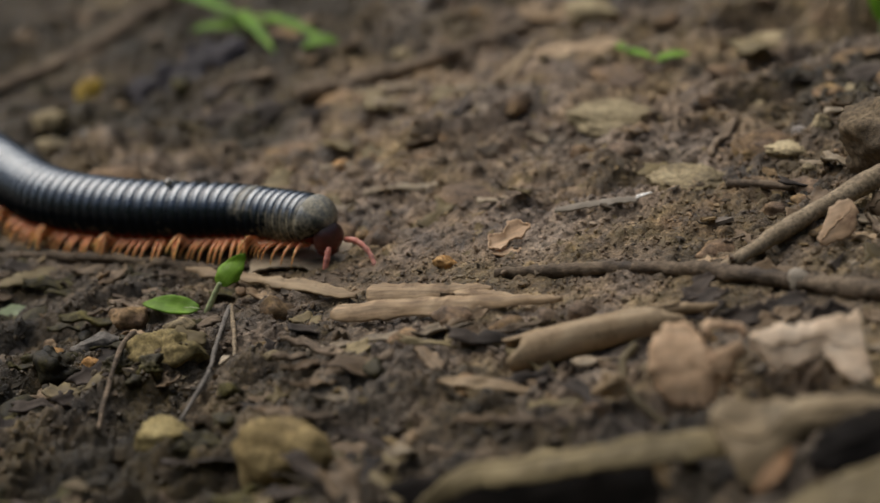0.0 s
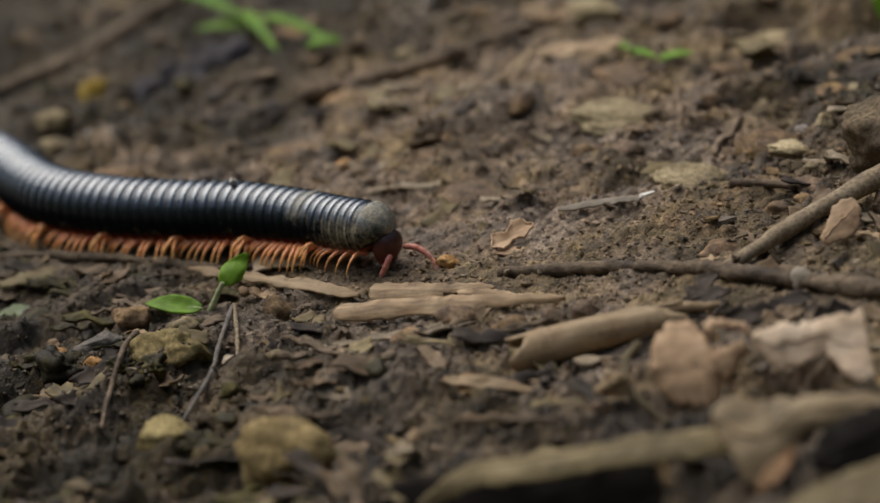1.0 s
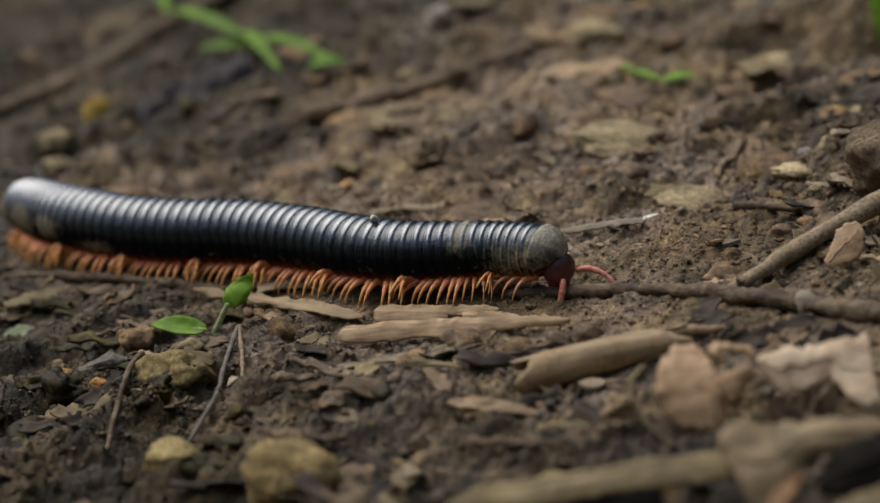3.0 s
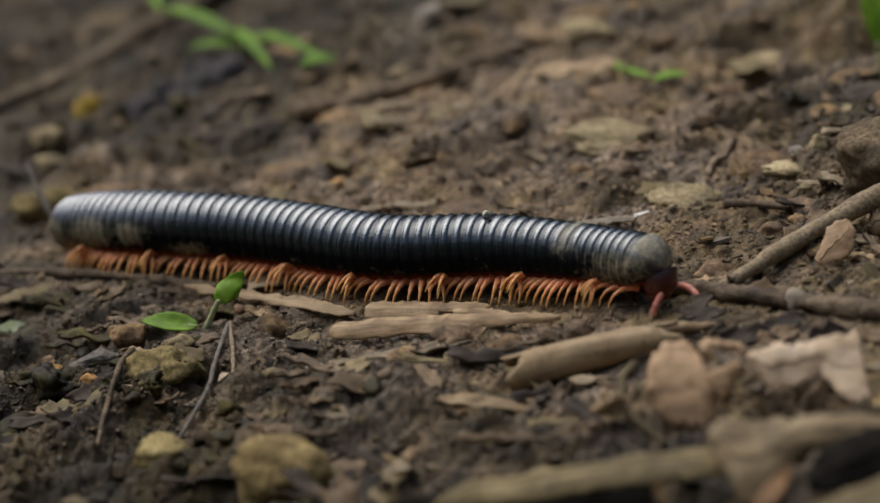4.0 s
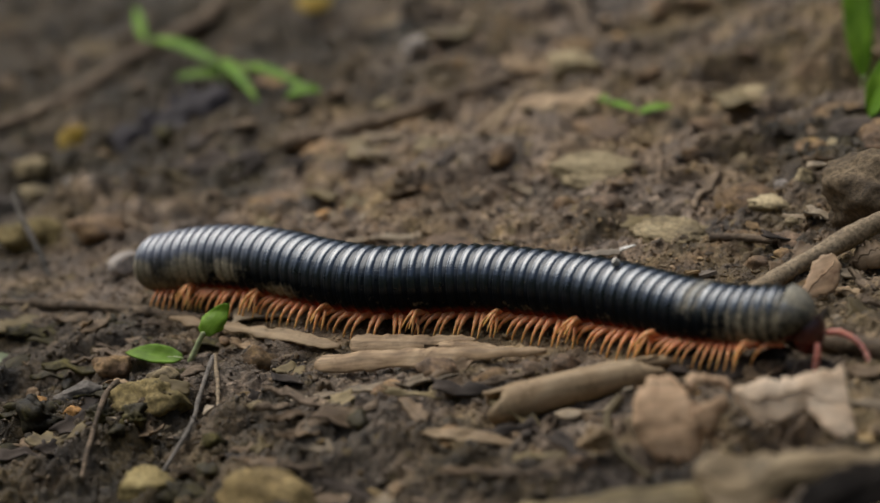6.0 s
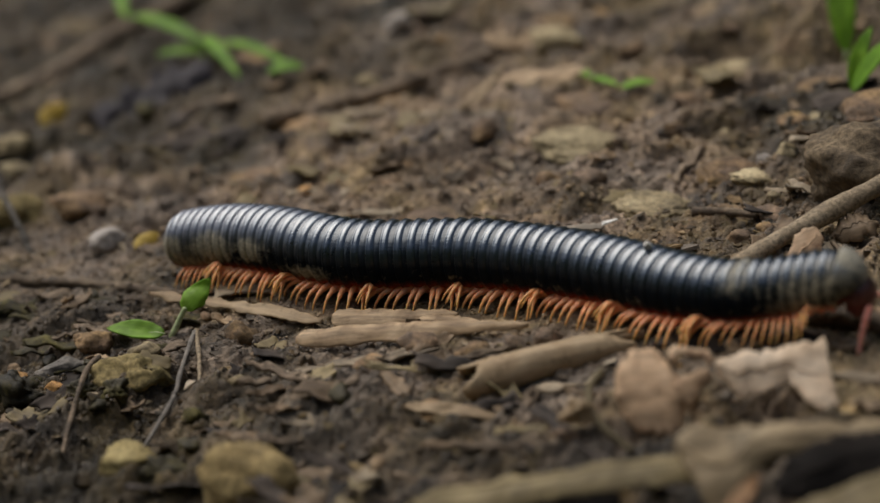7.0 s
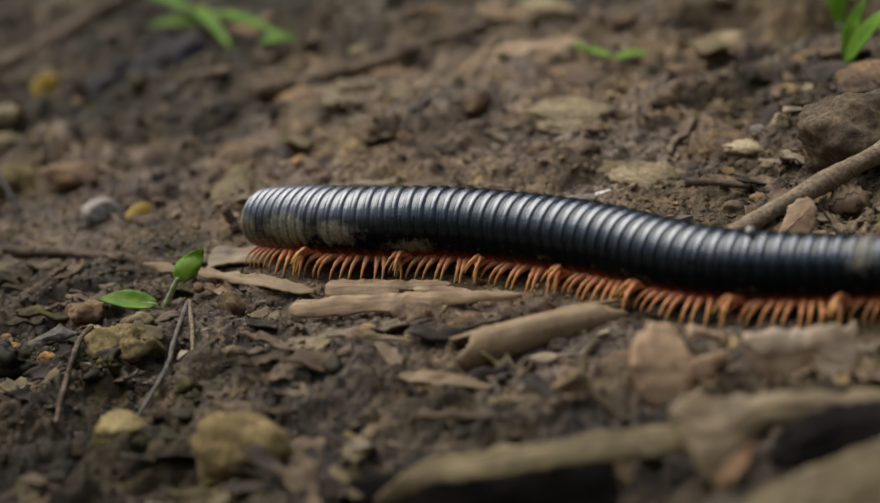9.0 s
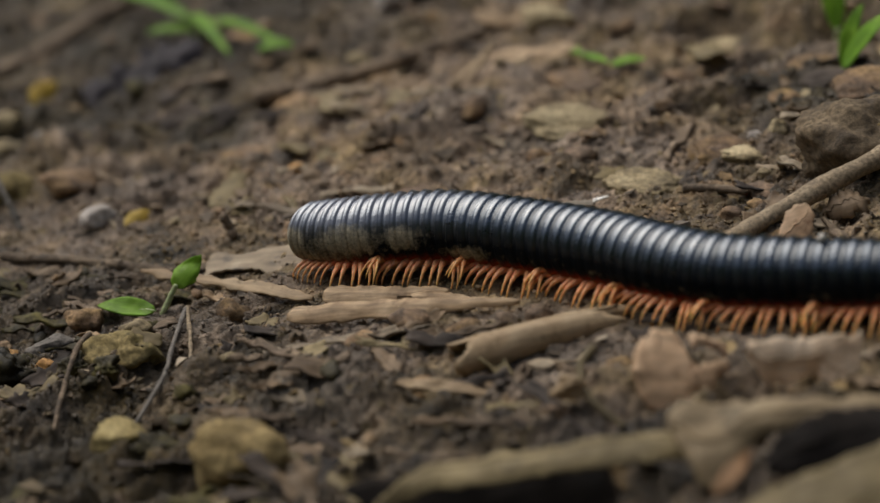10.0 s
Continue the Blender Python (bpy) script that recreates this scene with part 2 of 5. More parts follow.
FLAKE = earthy("white_flake", [(0.3, (0.62, 0.60, 0.54)), (0.5, (0.74, 0.72, 0.66)), (0.7, (0.82, 0.80, 0.75))], 300, 1500, (0.6, 0.9), 0.05, vary=0.05)
STEM = leafy("pale_green_stem", [(0.3, (0.32, 0.40, 0.16)), (0.5, (0.46, 0.54, 0.27)), (0.7, (0.56, 0.62, 0.38))], 200, 1500, 0.4, 0.03, 0.2)


def chip_material(joined=True):
    """Bits of many kinds: each island has a colour of its own."""
    m, n, l, b = shader("litter_chips" if joined else "litter_chip")
    v = coords(n, l, shift=False)
    rnd = n.new("ShaderNodeNewGeometry").outputs["Random Per Island"] if joined else n.new("ShaderNodeObjectInfo").outputs["Random"]
    tone = ramp_node(n, l, rnd, [(0.0, (0.072, 0.056, 0.039)), (0.15, (0.100, 0.077, 0.053)), (0.35, (0.125, 0.094, 0.062)), (0.56, (0.165, 0.124, 0.080)), (0.66, (0.29, 0.205, 0.090)),
                                 (0.76, (0.20, 0.130, 0.060)), (0.84, (0.122, 0.101, 0.081)), (0.92, (0.293, 0.220, 0.130)), (0.985, (0.374, 0.309, 0.220))])
    fine = noise_node(n, l, v, 900, 4.0, 0.7)
    col = mix_node(n, l, 1.0, tone, range_node(n, l, fine, 0.3, 0.7, 0.55, 1.4), "MULTIPLY")
    # joined bits darken with the soil, for damp and for hollow shade
    if joined:
        col = mix_node(n, l, damp_shade_node(n, l), col, mix_node(n, l, 1.0, col, (0.24, 0.225, 0.14), "MULTIPLY"))
    l.new(col, b.inputs["Base Color"])
    b.inputs["Roughness"].default_value = 0.7
    b.inputs["Specular IOR Level"].default_value = 0.35
    bump_node(n, l, fine, 0.25 * MM, 0.8, b)
    return m


CHIPS, CHIP = chip_material(), chip_material(False)


def ring_material():
    """Black, polished cuticle with fine striae; dried mud where the mesh carries it."""
    m, n, l, b = shader("millipede_cuticle")
    v = coords(n, l, shift=True)
    mud = n.new("ShaderNodeAttribute")
    mud.attribute_name = "mud"
    big = noise_node(n, l, v, 260, 5.0, 0.65)
    fine = noise_node(n, l, v, 1700, 4.0, 0.7)
    black = ramp_node(n, l, big, [(0.3, (0.003, 0.005, 0.007)), (0.7, (0.008, 0.011, 0.015))])
    crust = ramp_node(n, l, fine, [(0.25, (0.12, 0.105, 0.068)), (0.75, (0.46, 0.41, 0.29))])
    edge = math_node(n, l, "ADD", mud.outputs["Fac"], math_node(n, l, "ADD", math_node(n, l, "MULTIPLY", math_node(n, l, "SUBTRACT", fine, 0.5), 0.6), math_node(n, l, "MULTIPLY", math_node(n, l, "SUBTRACT", noise_node(n, l, v, 620, 3.0, 0.6), 0.5), 0.9)))
    amount = range_node(n, l, edge, 0.2, 0.85, 0.0, 1.0)
    belly = n.new("ShaderNodeAttribute")
    belly.attribute_name = "belly"
    # pale sky sheen put into the base colour atop the rear rings
    tail_sheen = n.new("ShaderNodeAttribute")
    tail_sheen.attribute_name = "tail_sheen"
    dusty = math_node(n, l, "MULTIPLY", tail_sheen.outputs["Fac"], range_node(n, l, fine, 0.3, 0.7, 0.55, 1.0))
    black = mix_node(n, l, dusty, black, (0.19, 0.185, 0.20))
    dark = mix_node(n, l, belly.outputs["Fac"], black, (0.42, 0.085, 0.030))
    # the lower flanks lose their shine, standing in for dark reflections
    dull = n.new("ShaderNodeAttribute")
    dull.attribute_name = "dull"
    l.new(mix_node(n, l, amount, dark, crust), b.inputs["Base Color"])
    gloss = range_node(n, l, big, 0.3, 0.7, 0.24, 0.37)
    r = n.new("ShaderNodeMix")
    l.new(amount, r.inputs[0])
    l.new(gloss, r.inputs[2])
    r.inputs[3].default_value = 0.85
    l.new(r.outputs[0], b.inputs["Roughness"])
    groove = n.new("ShaderNodeAttribute")
    groove.attribute_name = "groove"
    shine = math_node(n, l, "SUBTRACT", 1.0, math_node(n, l, "MULTIPLY", groove.outputs["Fac"], 0.66))
    shine = math_node(n, l, "MULTIPLY", shine, math_node(n, l, "SUBTRACT", 1.0, math_node(n, l, "MULTIPLY", dull.outputs["Fac"], 0.97)))
    l.new(math_node(n, l, "MULTIPLY", shine, 1.0), b.inputs["Specular IOR Level"])
    b.inputs["Specular Tint"].default_value = (0.72, 0.86, 1.0, 1)
    l.new(math_node(n, l, "MULTIPLY", math_node(n, l, "SUBTRACT", 1.0, amount), shine), b.inputs["Coat Weight"])
    b.inputs["Coat Roughness"].default_value = 0.17
    b.inputs["Coat IOR"].default_value = 1.72
    b.inputs["IOR"].default_value = 1.62
    lines = noise_node(n, l, coords(n, l, (0.10, 1, 1)), 2600, 2.0)
    hoops = noise_node(n, l, coords(n, l, (1, 0.06, 0.06)), 1500, 2.0)
    h = math_node(n, l, "ADD", math_node(n, l, "ADD", lines, math_node(n, l, "MULTIPLY", hoops, 2.5)), math_node(n, l, "MULTIPLY", amount, fine))
    bump_node(n, l, h, 0.07 * MM, 0.9, b)
    return m


def leg_material(name, base, tip):
    m, n, l, b = shader(name)
    v = coords(n, l)
    att = n.new("ShaderNodeAttribute")
    att.attribute_name = "along"
    fine = noise_node(n, l, v, 1500, 3.0)
    col = ramp_node(n, l, att.outputs["Fac"], [(0.1, base), (0.9, tip)])
    l.new(mix_node(n, l, 1.0, col, range_node(n, l, fine, 0.3, 0.7, 0.75, 1.25), "MULTIPLY"), b.inputs["Base Color"])
    b.inputs["Roughness"].default_value = 0.38
    b.inputs["Subsurface Weight"].default_value = 0.25
    b.inputs["Subsurface Radius"].default_value = (0.6 * MM, 0.25 * MM, 0.1 * MM)
    bump_node(n, l, fine, 0.03 * MM, 0.5, b)
    return m


CUTICLE = ring_material()
LEG = leg_material("orange_leg", (0.86, 0.30, 0.17), (0.90, 0.52, 0.17))
ANTENNA = leg_material("red_antenna", (0.62, 0.22, 0.16), (0.74, 0.38, 0.31))
JAW = leg_material("red_brown_mouthparts", (0.035, 0.014, 0.011), (0.15, 0.030, 0.020))


# ---- numbers and shapes ----
def hashed(ix, iy, seed):
    h = (ix.astype(np.int64) * 374761393 + iy.astype(np.int64) * 668265263 + seed * 1442695041) & 0x7FFFFFFF
    h = ((h ^ (h >> 13)) * 1274126177) & 0x7FFFFFFF
    h = ((h ^ (h >> 16)) * 2246822519) & 0x7FFFFFFF
    return ((h ^ (h >> 15)) & 0xFFFFF) / 0xFFFFF


def vnoise(x, y, seed):
    """Smooth noise from -1 to 1."""
    ix, iy = np.floor(x), np.floor(y)
    fx, fy = x - ix, y - iy
    fx, fy = fx * fx * fx * (fx * (fx * 6 - 15) + 10), fy * fy * fy * (fy * (fy * 6 - 15) + 10)
    a, b = hashed(ix, iy, seed), hashed(ix + 1, iy, seed)
    c, d = hashed(ix, iy + 1, seed), hashed(ix + 1, iy + 1, seed)
    return 2 * (a + (b - a) * fx + (c + (d - c) * fx - a - (b - a) * fx) * fy) - 1


def fbm(x, y, size, octaves, seed):
    out, amp = 0, 1.0
    for k in range(octaves):
        ca, sa = math.cos(0.6 + k), math.sin(0.6 + k)
        out = out + amp * vnoise((x * ca - y * sa) / size + 17.3 * k, (x * sa + y * ca) / size - 9.1 * k, seed + k)
        size, amp = size * 0.48, amp * 0.5
    return out


def clods(x, y, size, seed):
    """Rounded lumps: height 0 to 1 over a jittered grid."""
    gx, gy = x / size, y / size
    ix, iy = np.floor(gx), np.floor(gy)
    best = np.zeros_like(gx)
    for dx in (-1, 0, 1):
        for dy in (-1, 0, 1):
            cx, cy = ix + dx, iy + dy
            px = cx + 0.15 + 0.7 * hashed(cx, cy, seed)
            py = cy + 0.15 + 0.7 * hashed(cx, cy, seed + 1)
            high = hashed(cx, cy, seed + 2)
            rad = 0.35 + 0.5 * hashed(cx, cy, seed + 3)
            turn = 6.28 * hashed(cx, cy, seed + 4)
            ux, uy = gx - px, gy - py
            vx, vy = ux * np.cos(turn) + uy * np.sin(turn), (uy * np.cos(turn) - ux * np.sin(turn)) * 1.5
            d2 = (vx * vx + vy * vy) / (rad * rad)
            best = np.maximum(best, high * np.sqrt(np.clip(1 - d2, 0, 1)))
    return best


TRAIL = np.array([(-150, 162.4), (-120, 114.4), (-92, 70.4), (-77, 45.4), (-63, 32.4), (-50, 24.2), (-37, 17.4), (-25, 8.4), (-16, 0.4), (-7, -6.1),
                  (8, -12.1), (17, -17.6), (26, -24.6), (35, -33.1), (43, -42.1), (51, -49.6), (59, -54.1), (67, -58.1), (80, -63.6), (110, -72.6),
                  (150, -79.6)], float)


def smooth_line(points, steps):
    p = np.asarray(points, float)
    q = np.vstack([2 * p[0] - p[1], p, 2 * p[-1] - p[-2]])
    u = (np.arange(steps) / steps)[:, None]
    out = []
    for i in range(len(p) - 1):
        a, b, c, d = q[i:i + 4]
        out.append(0.5 * (2 * b + (c - a) * u + (2 * a - 5 * b + 4 * c - d) * u * u + (3 * b - a - 3 * c + d) * u ** 3))
    return np.vstack(out + [p[-1:]])


TRAIL_FINE = smooth_line(TRAIL, 24)


def slope(x):
    """The path falls across, to the side where the millipede comes from."""
    return 0.19 * 600 * np.tanh(x / 600)


def ground_height(x, y):
    """Height of the soil in mm at the plan place (x, y) in mm."""
    x, y = np.asarray(x, float), np.asarray(y, float)
    near = np.full(x.shape, 1e9)
    for px, py in TRAIL_FINE[::6]:
        near = np.minimum(near, (x - px) ** 2 + (y - py) ** 2)
    track = np.clip((np.sqrt(near) - 7) / 14, 0, 1)
    calm = 0.25 + 0.75 * track * track * (3 - 2 * track)
    flat = np.exp(-((x - 2) / 24) ** 2 - ((y + 27) / 14) ** 2) + np.exp(-((x - 27) / 16) ** 2 - ((y + 47) / 6) ** 2) + np.exp(-((x + 42) / 7) ** 2 - ((y + 9) / 5) ** 2)
    calm = calm * (1 - 0.75 * np.clip(flat, 0, 1)) * (1 + 0.55 * np.clip((-18 - y) / 30, 0, 1) + 0.5 * np.clip((y - 45) / 40, 0, 1))
    along, across = 0.945 * x + 0.327 * y, 0.945 * y - 0.327 * x
    rill = fbm(along * 0.34, across + 1.6 * fbm(x, y, 16, 2, 29), 13, 3, 23)
    big = 0.8 * fbm(x, y, 48, 2, 11) + 1.2 * rill
    back = np.clip((y - 8) / 40, 0, 1)
    big = big + back * (3.4 * fbm(along * 0.42, across, 24, 3, 17) - 1.6 * np.abs(rill)) * (1 - np.exp(-((x + 48) / 45) ** 2 - ((y - 150) / 45) ** 2))
    mid = 1.3 * clods(along * 0.7, across, 9.5, 31) + 1.0 * clods(x + 3, y - 2, 4.2, 47) - 0.9
    warp = fbm(x, y, 5, 2, 57)
    crumbly = 0.55 + 0.6 * np.clip(fbm(x, y, 22, 2, 19) + 0.3, 0, 1)
    fine = crumbly * (1.05 * clods(x + warp, y + warp, 1.9, 61) + 0.6 * clods(x * 0.8 - warp, y * 1.1, 1.1, 67)) + 0.6 * fbm(along * 0.55, across * 1.4, 2.6, 3, 71) + 0.28 * vnoise(x / 0.8, y / 0.8, 91)
    plate = fbm(along * 0.5 + 40, across * 1.5 + 0.9 * warp, 10, 4, 83) * 3.4
    base_step = np.floor(plate)
    plates = base_step + np.clip((plate - base_step - 0.5) * 5 + 0.5, 0, 1)
    mid = mid + (0.4 + 0.3 * np.clip((-x - 10) / 30, 0, 1) * np.clip((20 - y) / 20, 0, 1)) * plates
    pit = -40 * np.exp(-((x - 12.5) / 19) ** 4 - ((y + 103) / 13) ** 4)
    pit = pit - 12 * np.exp(-((x - 53) / 6) ** 2 - ((y + 77) / 4) ** 2) - 10 * np.exp(-((x - 58) / 10) ** 2 - ((y + 108) / 4) ** 2)
    bank = 5.0 * np.exp(-((x - 92) / 22) ** 2 - ((y - 28) / 35) ** 2)
    away = np.clip((np.hypot(x, y - 40) - 320) / 260, 0, 1)
    away = away * away * (3 - 2 * away)
    relief = calm * (big + mid) + (0.6 + 0.4 * calm) * fine
    return slope(x) + (1 - away) * relief + away * 26 * fbm(x, y, 900, 3, 97) + pit + bank


def ground_at(x, y, over=3.5):
    """Mean height of the soil round a plan place, on which a thing of that size rests."""
    a = np.arange(12) * 0.5236
    px = np.concatenate([[x], x + over * np.cos(a), x + over * 0.5 * np.cos(a)])
    py = np.concatenate([[y], y + over * np.sin(a), y + over * 0.5 * np.sin(a)])
    return float(ground_height(px, py).mean())


def mesh_of(name, verts, faces, mat, smooth=True, attrs=None):
    me = bpy.data.meshes.new(name)
    me.from_pydata([tuple(v) for v in np.asarray(verts) * MM], [], faces)
    me.materials.append(mat)
    if smooth:
        me.polygons.foreach_set("use_smooth", np.ones(len(me.polygons), bool))
    for key, values in (attrs or {}).items():
        me.attributes.new(key, "FLOAT", "POINT").data.foreach_set("value", np.asarray(values, np.float32))
    me.update()
    return me


def thing(name, label, category, m, group="", data=None):
    ob = new(name, data)
    ob.matrix_basis = m
    return tagged(ob, label, category, group)


def part(name, me, parent, label="", m=None):
    ob = new(name, me)
    ob.parent = parent
    if m is not None:
        ob.matrix_basis = m
    return tagged(ob, label)


def at(x, y, up=0.0, rx=0, ry=0, rz=0):
    """Pose on the soil at the plan place (x, y), raised by up; all in mm and degrees."""
    return pose(x * MM, y * MM, (ground_at(x, y) + up) * MM, rx, ry, rz)


def tube(points, radii, sides=8, rough=0.0, seed=0, cap=True):
    """A tapered, uneven tube along a line. Gives vertices, faces and the share of the length at each vertex."""
    p = np.asarray(points, float)
    r = np.asarray(radii, float)
    t = np.gradient(p, axis=0)
    t /= np.linalg.norm(t, axis=1)[:, None]
    ref = np.array([0.0, 0.0, 1.0]) if abs(t[:, 2]).max() < 0.95 else np.array([0.3, 0.9, 0.2])
    a = np.cross(t, ref)
    a /= np.linalg.norm(a, axis=1)[:, None]
    b = np.cross(t, a)
    ang = np.arange(sides) * 2 * math.pi / sides
    n = len(p)
    rnd = np.random.RandomState(seed)
    wob = 1 + rough * (rnd.rand(n, sides) - 0.5) * 2
    v = (p[:, None] + (r[:, None] * wob)[..., None] * (np.cos(ang)[None, :, None] * a[:, None] + np.sin(ang)[None, :, None] * b[:, None])).reshape(-1, 3)
    f = [(i * sides + j, i * sides + (j + 1) % sides, (i + 1) * sides + (j + 1) % sides, (i + 1) * sides + j)
         for i in range(n - 1) for j in range(sides)]
    along = np.repeat(np.linspace(0, 1, n), sides)
    if cap:
        v = np.vstack([v, p[0] - t[0] * r[0] * 0.5, p[-1] + t[-1] * r[-1] * 0.6])
        f += [(len(v) - 2, (j + 1) % sides, j) for j in range(sides)]
        f += [(len(v) - 1, (n - 1) * sides + j, (n - 1) * sides + (j + 1) % sides) for j in range(sides)]
        along = np.append(along, [0, 1])
    return v, f, along


def joined(pieces):
    verts, faces, extra, k = [], [], [], 0
    for v, f, e in pieces:
        verts.append(v)
        faces += [tuple(i + k for i in q) for q in f]
        extra.append(e)
        k += len(v)
    return np.vstack(verts), faces, np.concatenate(extra)


def slab(grid, thick):
    """A sheet with thickness from a grid of points (rows, columns, 3)."""
    g = np.asarray(grid, float)
    nu, nv = g.shape[:2]
    nor = np.cross(np.gradient(g, axis=0), np.gradient(g, axis=1))
    nor /= np.linalg.norm(nor, axis=2)[..., None] + 1e-9
    v = np.vstack([(g + nor * thick / 2).reshape(-1, 3), (g - nor * thick / 2).reshape(-1, 3)])
    k = nu * nv
    f = []
    for i in range(nu - 1):
        for j in range(nv - 1):
            a, b, c, d = i * nv + j, (i + 1) * nv + j, (i + 1) * nv + j + 1, i * nv + j + 1
            f += [(a, b, c, d), (a + k, d + k, c + k, b + k)]
    rim = [j for j in range(nv)] + [i * nv + nv - 1 for i in range(1, nu)] + [(nu - 1) * nv + j for j in range(nv - 2, -1, -1)] + [
        i * nv for i in range(nu - 2, 0, -1)]
    for a, b in zip(rim, rim[1:] + rim[:1]):
        f.append((a, b, b + k, a + k))
    return v, f


def leaf_grid(length, width, bend=0, curl=0, twist=0, shape="leaf", ragged=0.1, ripple=0.3, seed=0, nu=26, nv=12):
    """Points of a leaf blade along +x from its base. bend and curl in degrees over the whole blade, + lifts tips and margins."""
    u = np.linspace(0, 1, nu)
    v = np.linspace(-1, 1, nv)
    if shape == "leaf":
        w = np.sin(np.pi * np.clip(u, 0, 1) ** 0.8) ** 0.75
    elif shape == "blade":
        w = np.clip(np.minimum(u * 6 + 0.25, (1 - u) * 1.6 + 0.02), 0, 1)
    elif shape == "strip":
        w = np.clip(np.minimum(u * 7 + 0.35, (1 - u) * 4 + 0.15), 0, 1)
    elif shape == "fan":
        w = np.clip(0.5 + 0.9 * np.sin(np.pi * (0.12 + 0.8 * u)), 0, 1) * np.clip((1.02 - u) * 5, 0.3, 1)
    else:
        w = np.clip(0.75 + 0.3 * np.sin(u * 5 + seed), 0, 1)
    edge = lambda side: w * (1 + ragged * (vnoise(u * 9 + seed, u * 0 + side, 3) + 0.6 * vnoise(u * 23 + seed, u * 0 + side, 5)))
    left, right = edge(3.3), edge(8.7)
    uu, vv = np.meshgrid(u, v, indexing="ij")
    half = np.where(vv < 0, left[:, None], right[:, None]) * width / 2
    # ragged ends
    ends = ragged * length * 0.18 * vnoise(vv * 3 + seed, vv * 0 + 1.7, 9)
    s = vv * half
    k = radians(curl) / width + 1e-6
    y, z = np.sin(s * k) / k, (1 - np.cos(s * k)) / k
    tw = radians(twist) * uu
    y, z = y * np.cos(tw) - z * np.sin(tw), y * np.sin(tw) + z * np.cos(tw)
    z = z + ripple * (fbm(uu * length, s, width * 0.7, 2, seed) * 0.8)
    kb = radians(bend) / length + 1e-7
    along = uu * length + ends * (np.abs(uu - 0.5) * 2) ** 3
    ang = along * kb
    x = np.sin(ang) / kb - z * np.sin(ang)
    zz = (1 - np.cos(ang)) / kb + z * np.cos(ang)
    return np.stack([x, y, zz], -1)


def leaf_mesh(name, mat, thick=0.25, **kw):
    g = leaf_grid(**kw)
    v, f = slab(g, thick)
    return mesh_of(name, v, f, mat)


def rib_mesh(name, mat, radius=0.3, drop=0.0, **kw):
    """The midrib of the same blade: a tapered cord down the middle."""
    g = leaf_grid(**kw)
    mid = g[:, g.shape[1] // 2 - 1:g.shape[1] // 2 + 1].mean(1) + np.array([0, 0, drop])
    v, f, _ = tube(mid, np.linspace(radius, radius * 0.35, len(mid)), 6, 0.15, 1)
    return mesh_of(name, v, f, mat)


def stone_mesh(name, mat, sx, sy, sz, seed, jag=0.2, level=3, facets=8):
    bm = bmesh.new()
    bmesh.ops.create_icosphere(bm, subdivisions=level, radius=1.0)
    rnd = random.Random(seed)
    cuts = [(Vector((rnd.gauss(0, 1), rnd.gauss(0, 1), rnd.gauss(0, 1))).normalized(), rnd.uniform(0.5, 0.88)) for _ in range(facets)]
    off = Vector((seed * 3.1, seed * 1.7, seed * 0.9))
    for q in bm.verts:
        p = q.co.copy()
        for nrm, d in cuts:
            over = p.dot(nrm) - d
            if over > 0:
                p -= nrm * over * 0.85
        k = 1 + jag * noise.noise(p * 1.4 + off) + jag * 0.45 * noise.noise(p * 3.7 + off) + jag * 0.25 * noise.noise(p * 9 + off) + jag * 0.14 * noise.noise(p * 21 + off)
        q.co = Vector((p.x * k * sx / 2, p.y * k * sy / 2, p.z * k * sz / 2)) * MM
    me = bpy.data.meshes.new(name)
    bm.to_mesh(me)
    bm.free()
    me.materials.append(mat)
    me.polygons.foreach_set("use_smooth", np.ones(len(me.polygons), bool))
    return me


# ---- the ground: one sheet, fine where the camera looks, out to the horizon ----
def spread(a, b, step, reach, growth=1.22):
    core = list(np.arange(a, b + step / 2, step))
    low, high, s = [a], [core[-1]], step
    while high[-1] < reach:
        s *= growth
        low.append(low[-1] - s)
        high.append(high[-1] + s)
    return np.array(low[:0:-1] + core + high[1:])


def build_ground():
    xs = spread(-128, 128, 0.46, 45000)
    ya = list(np.arange(-122, 60, 0.46)) + list(np.arange(60, 290, 1.0))
    up, s = [ya[-1]], 1.0
    down, d = [ya[0]], 0.58
    while up[-1] < 45000:
        s *= 1.22
        up.append(up[-1] + s)
    while down[-1] > -45000:
        d *= 1.22
        down.append(down[-1] - d)
    ys = np.array(down[:0:-1] + ya + up[1:])
    gx, gy = np.meshgrid(xs, ys)
    gz = ground_height(gx.ravel(), gy.ravel())
    v = np.stack([gx.ravel(), gy.ravel(), gz], 1)
    nx, ny = len(xs), len(ys)
    i = (np.arange(ny - 1)[:, None] * nx + np.arange(nx - 1)[None]).ravel()
    f = np.stack([i, i + 1, i + nx + 1, i + nx], 1).tolist()
    ob = new("ground", mesh_of("ground", v, f, SOIL))
    return tagged(ob, "damp brown forest soil with clods and flakes", "ground", kind="structure")


ground = build_ground()


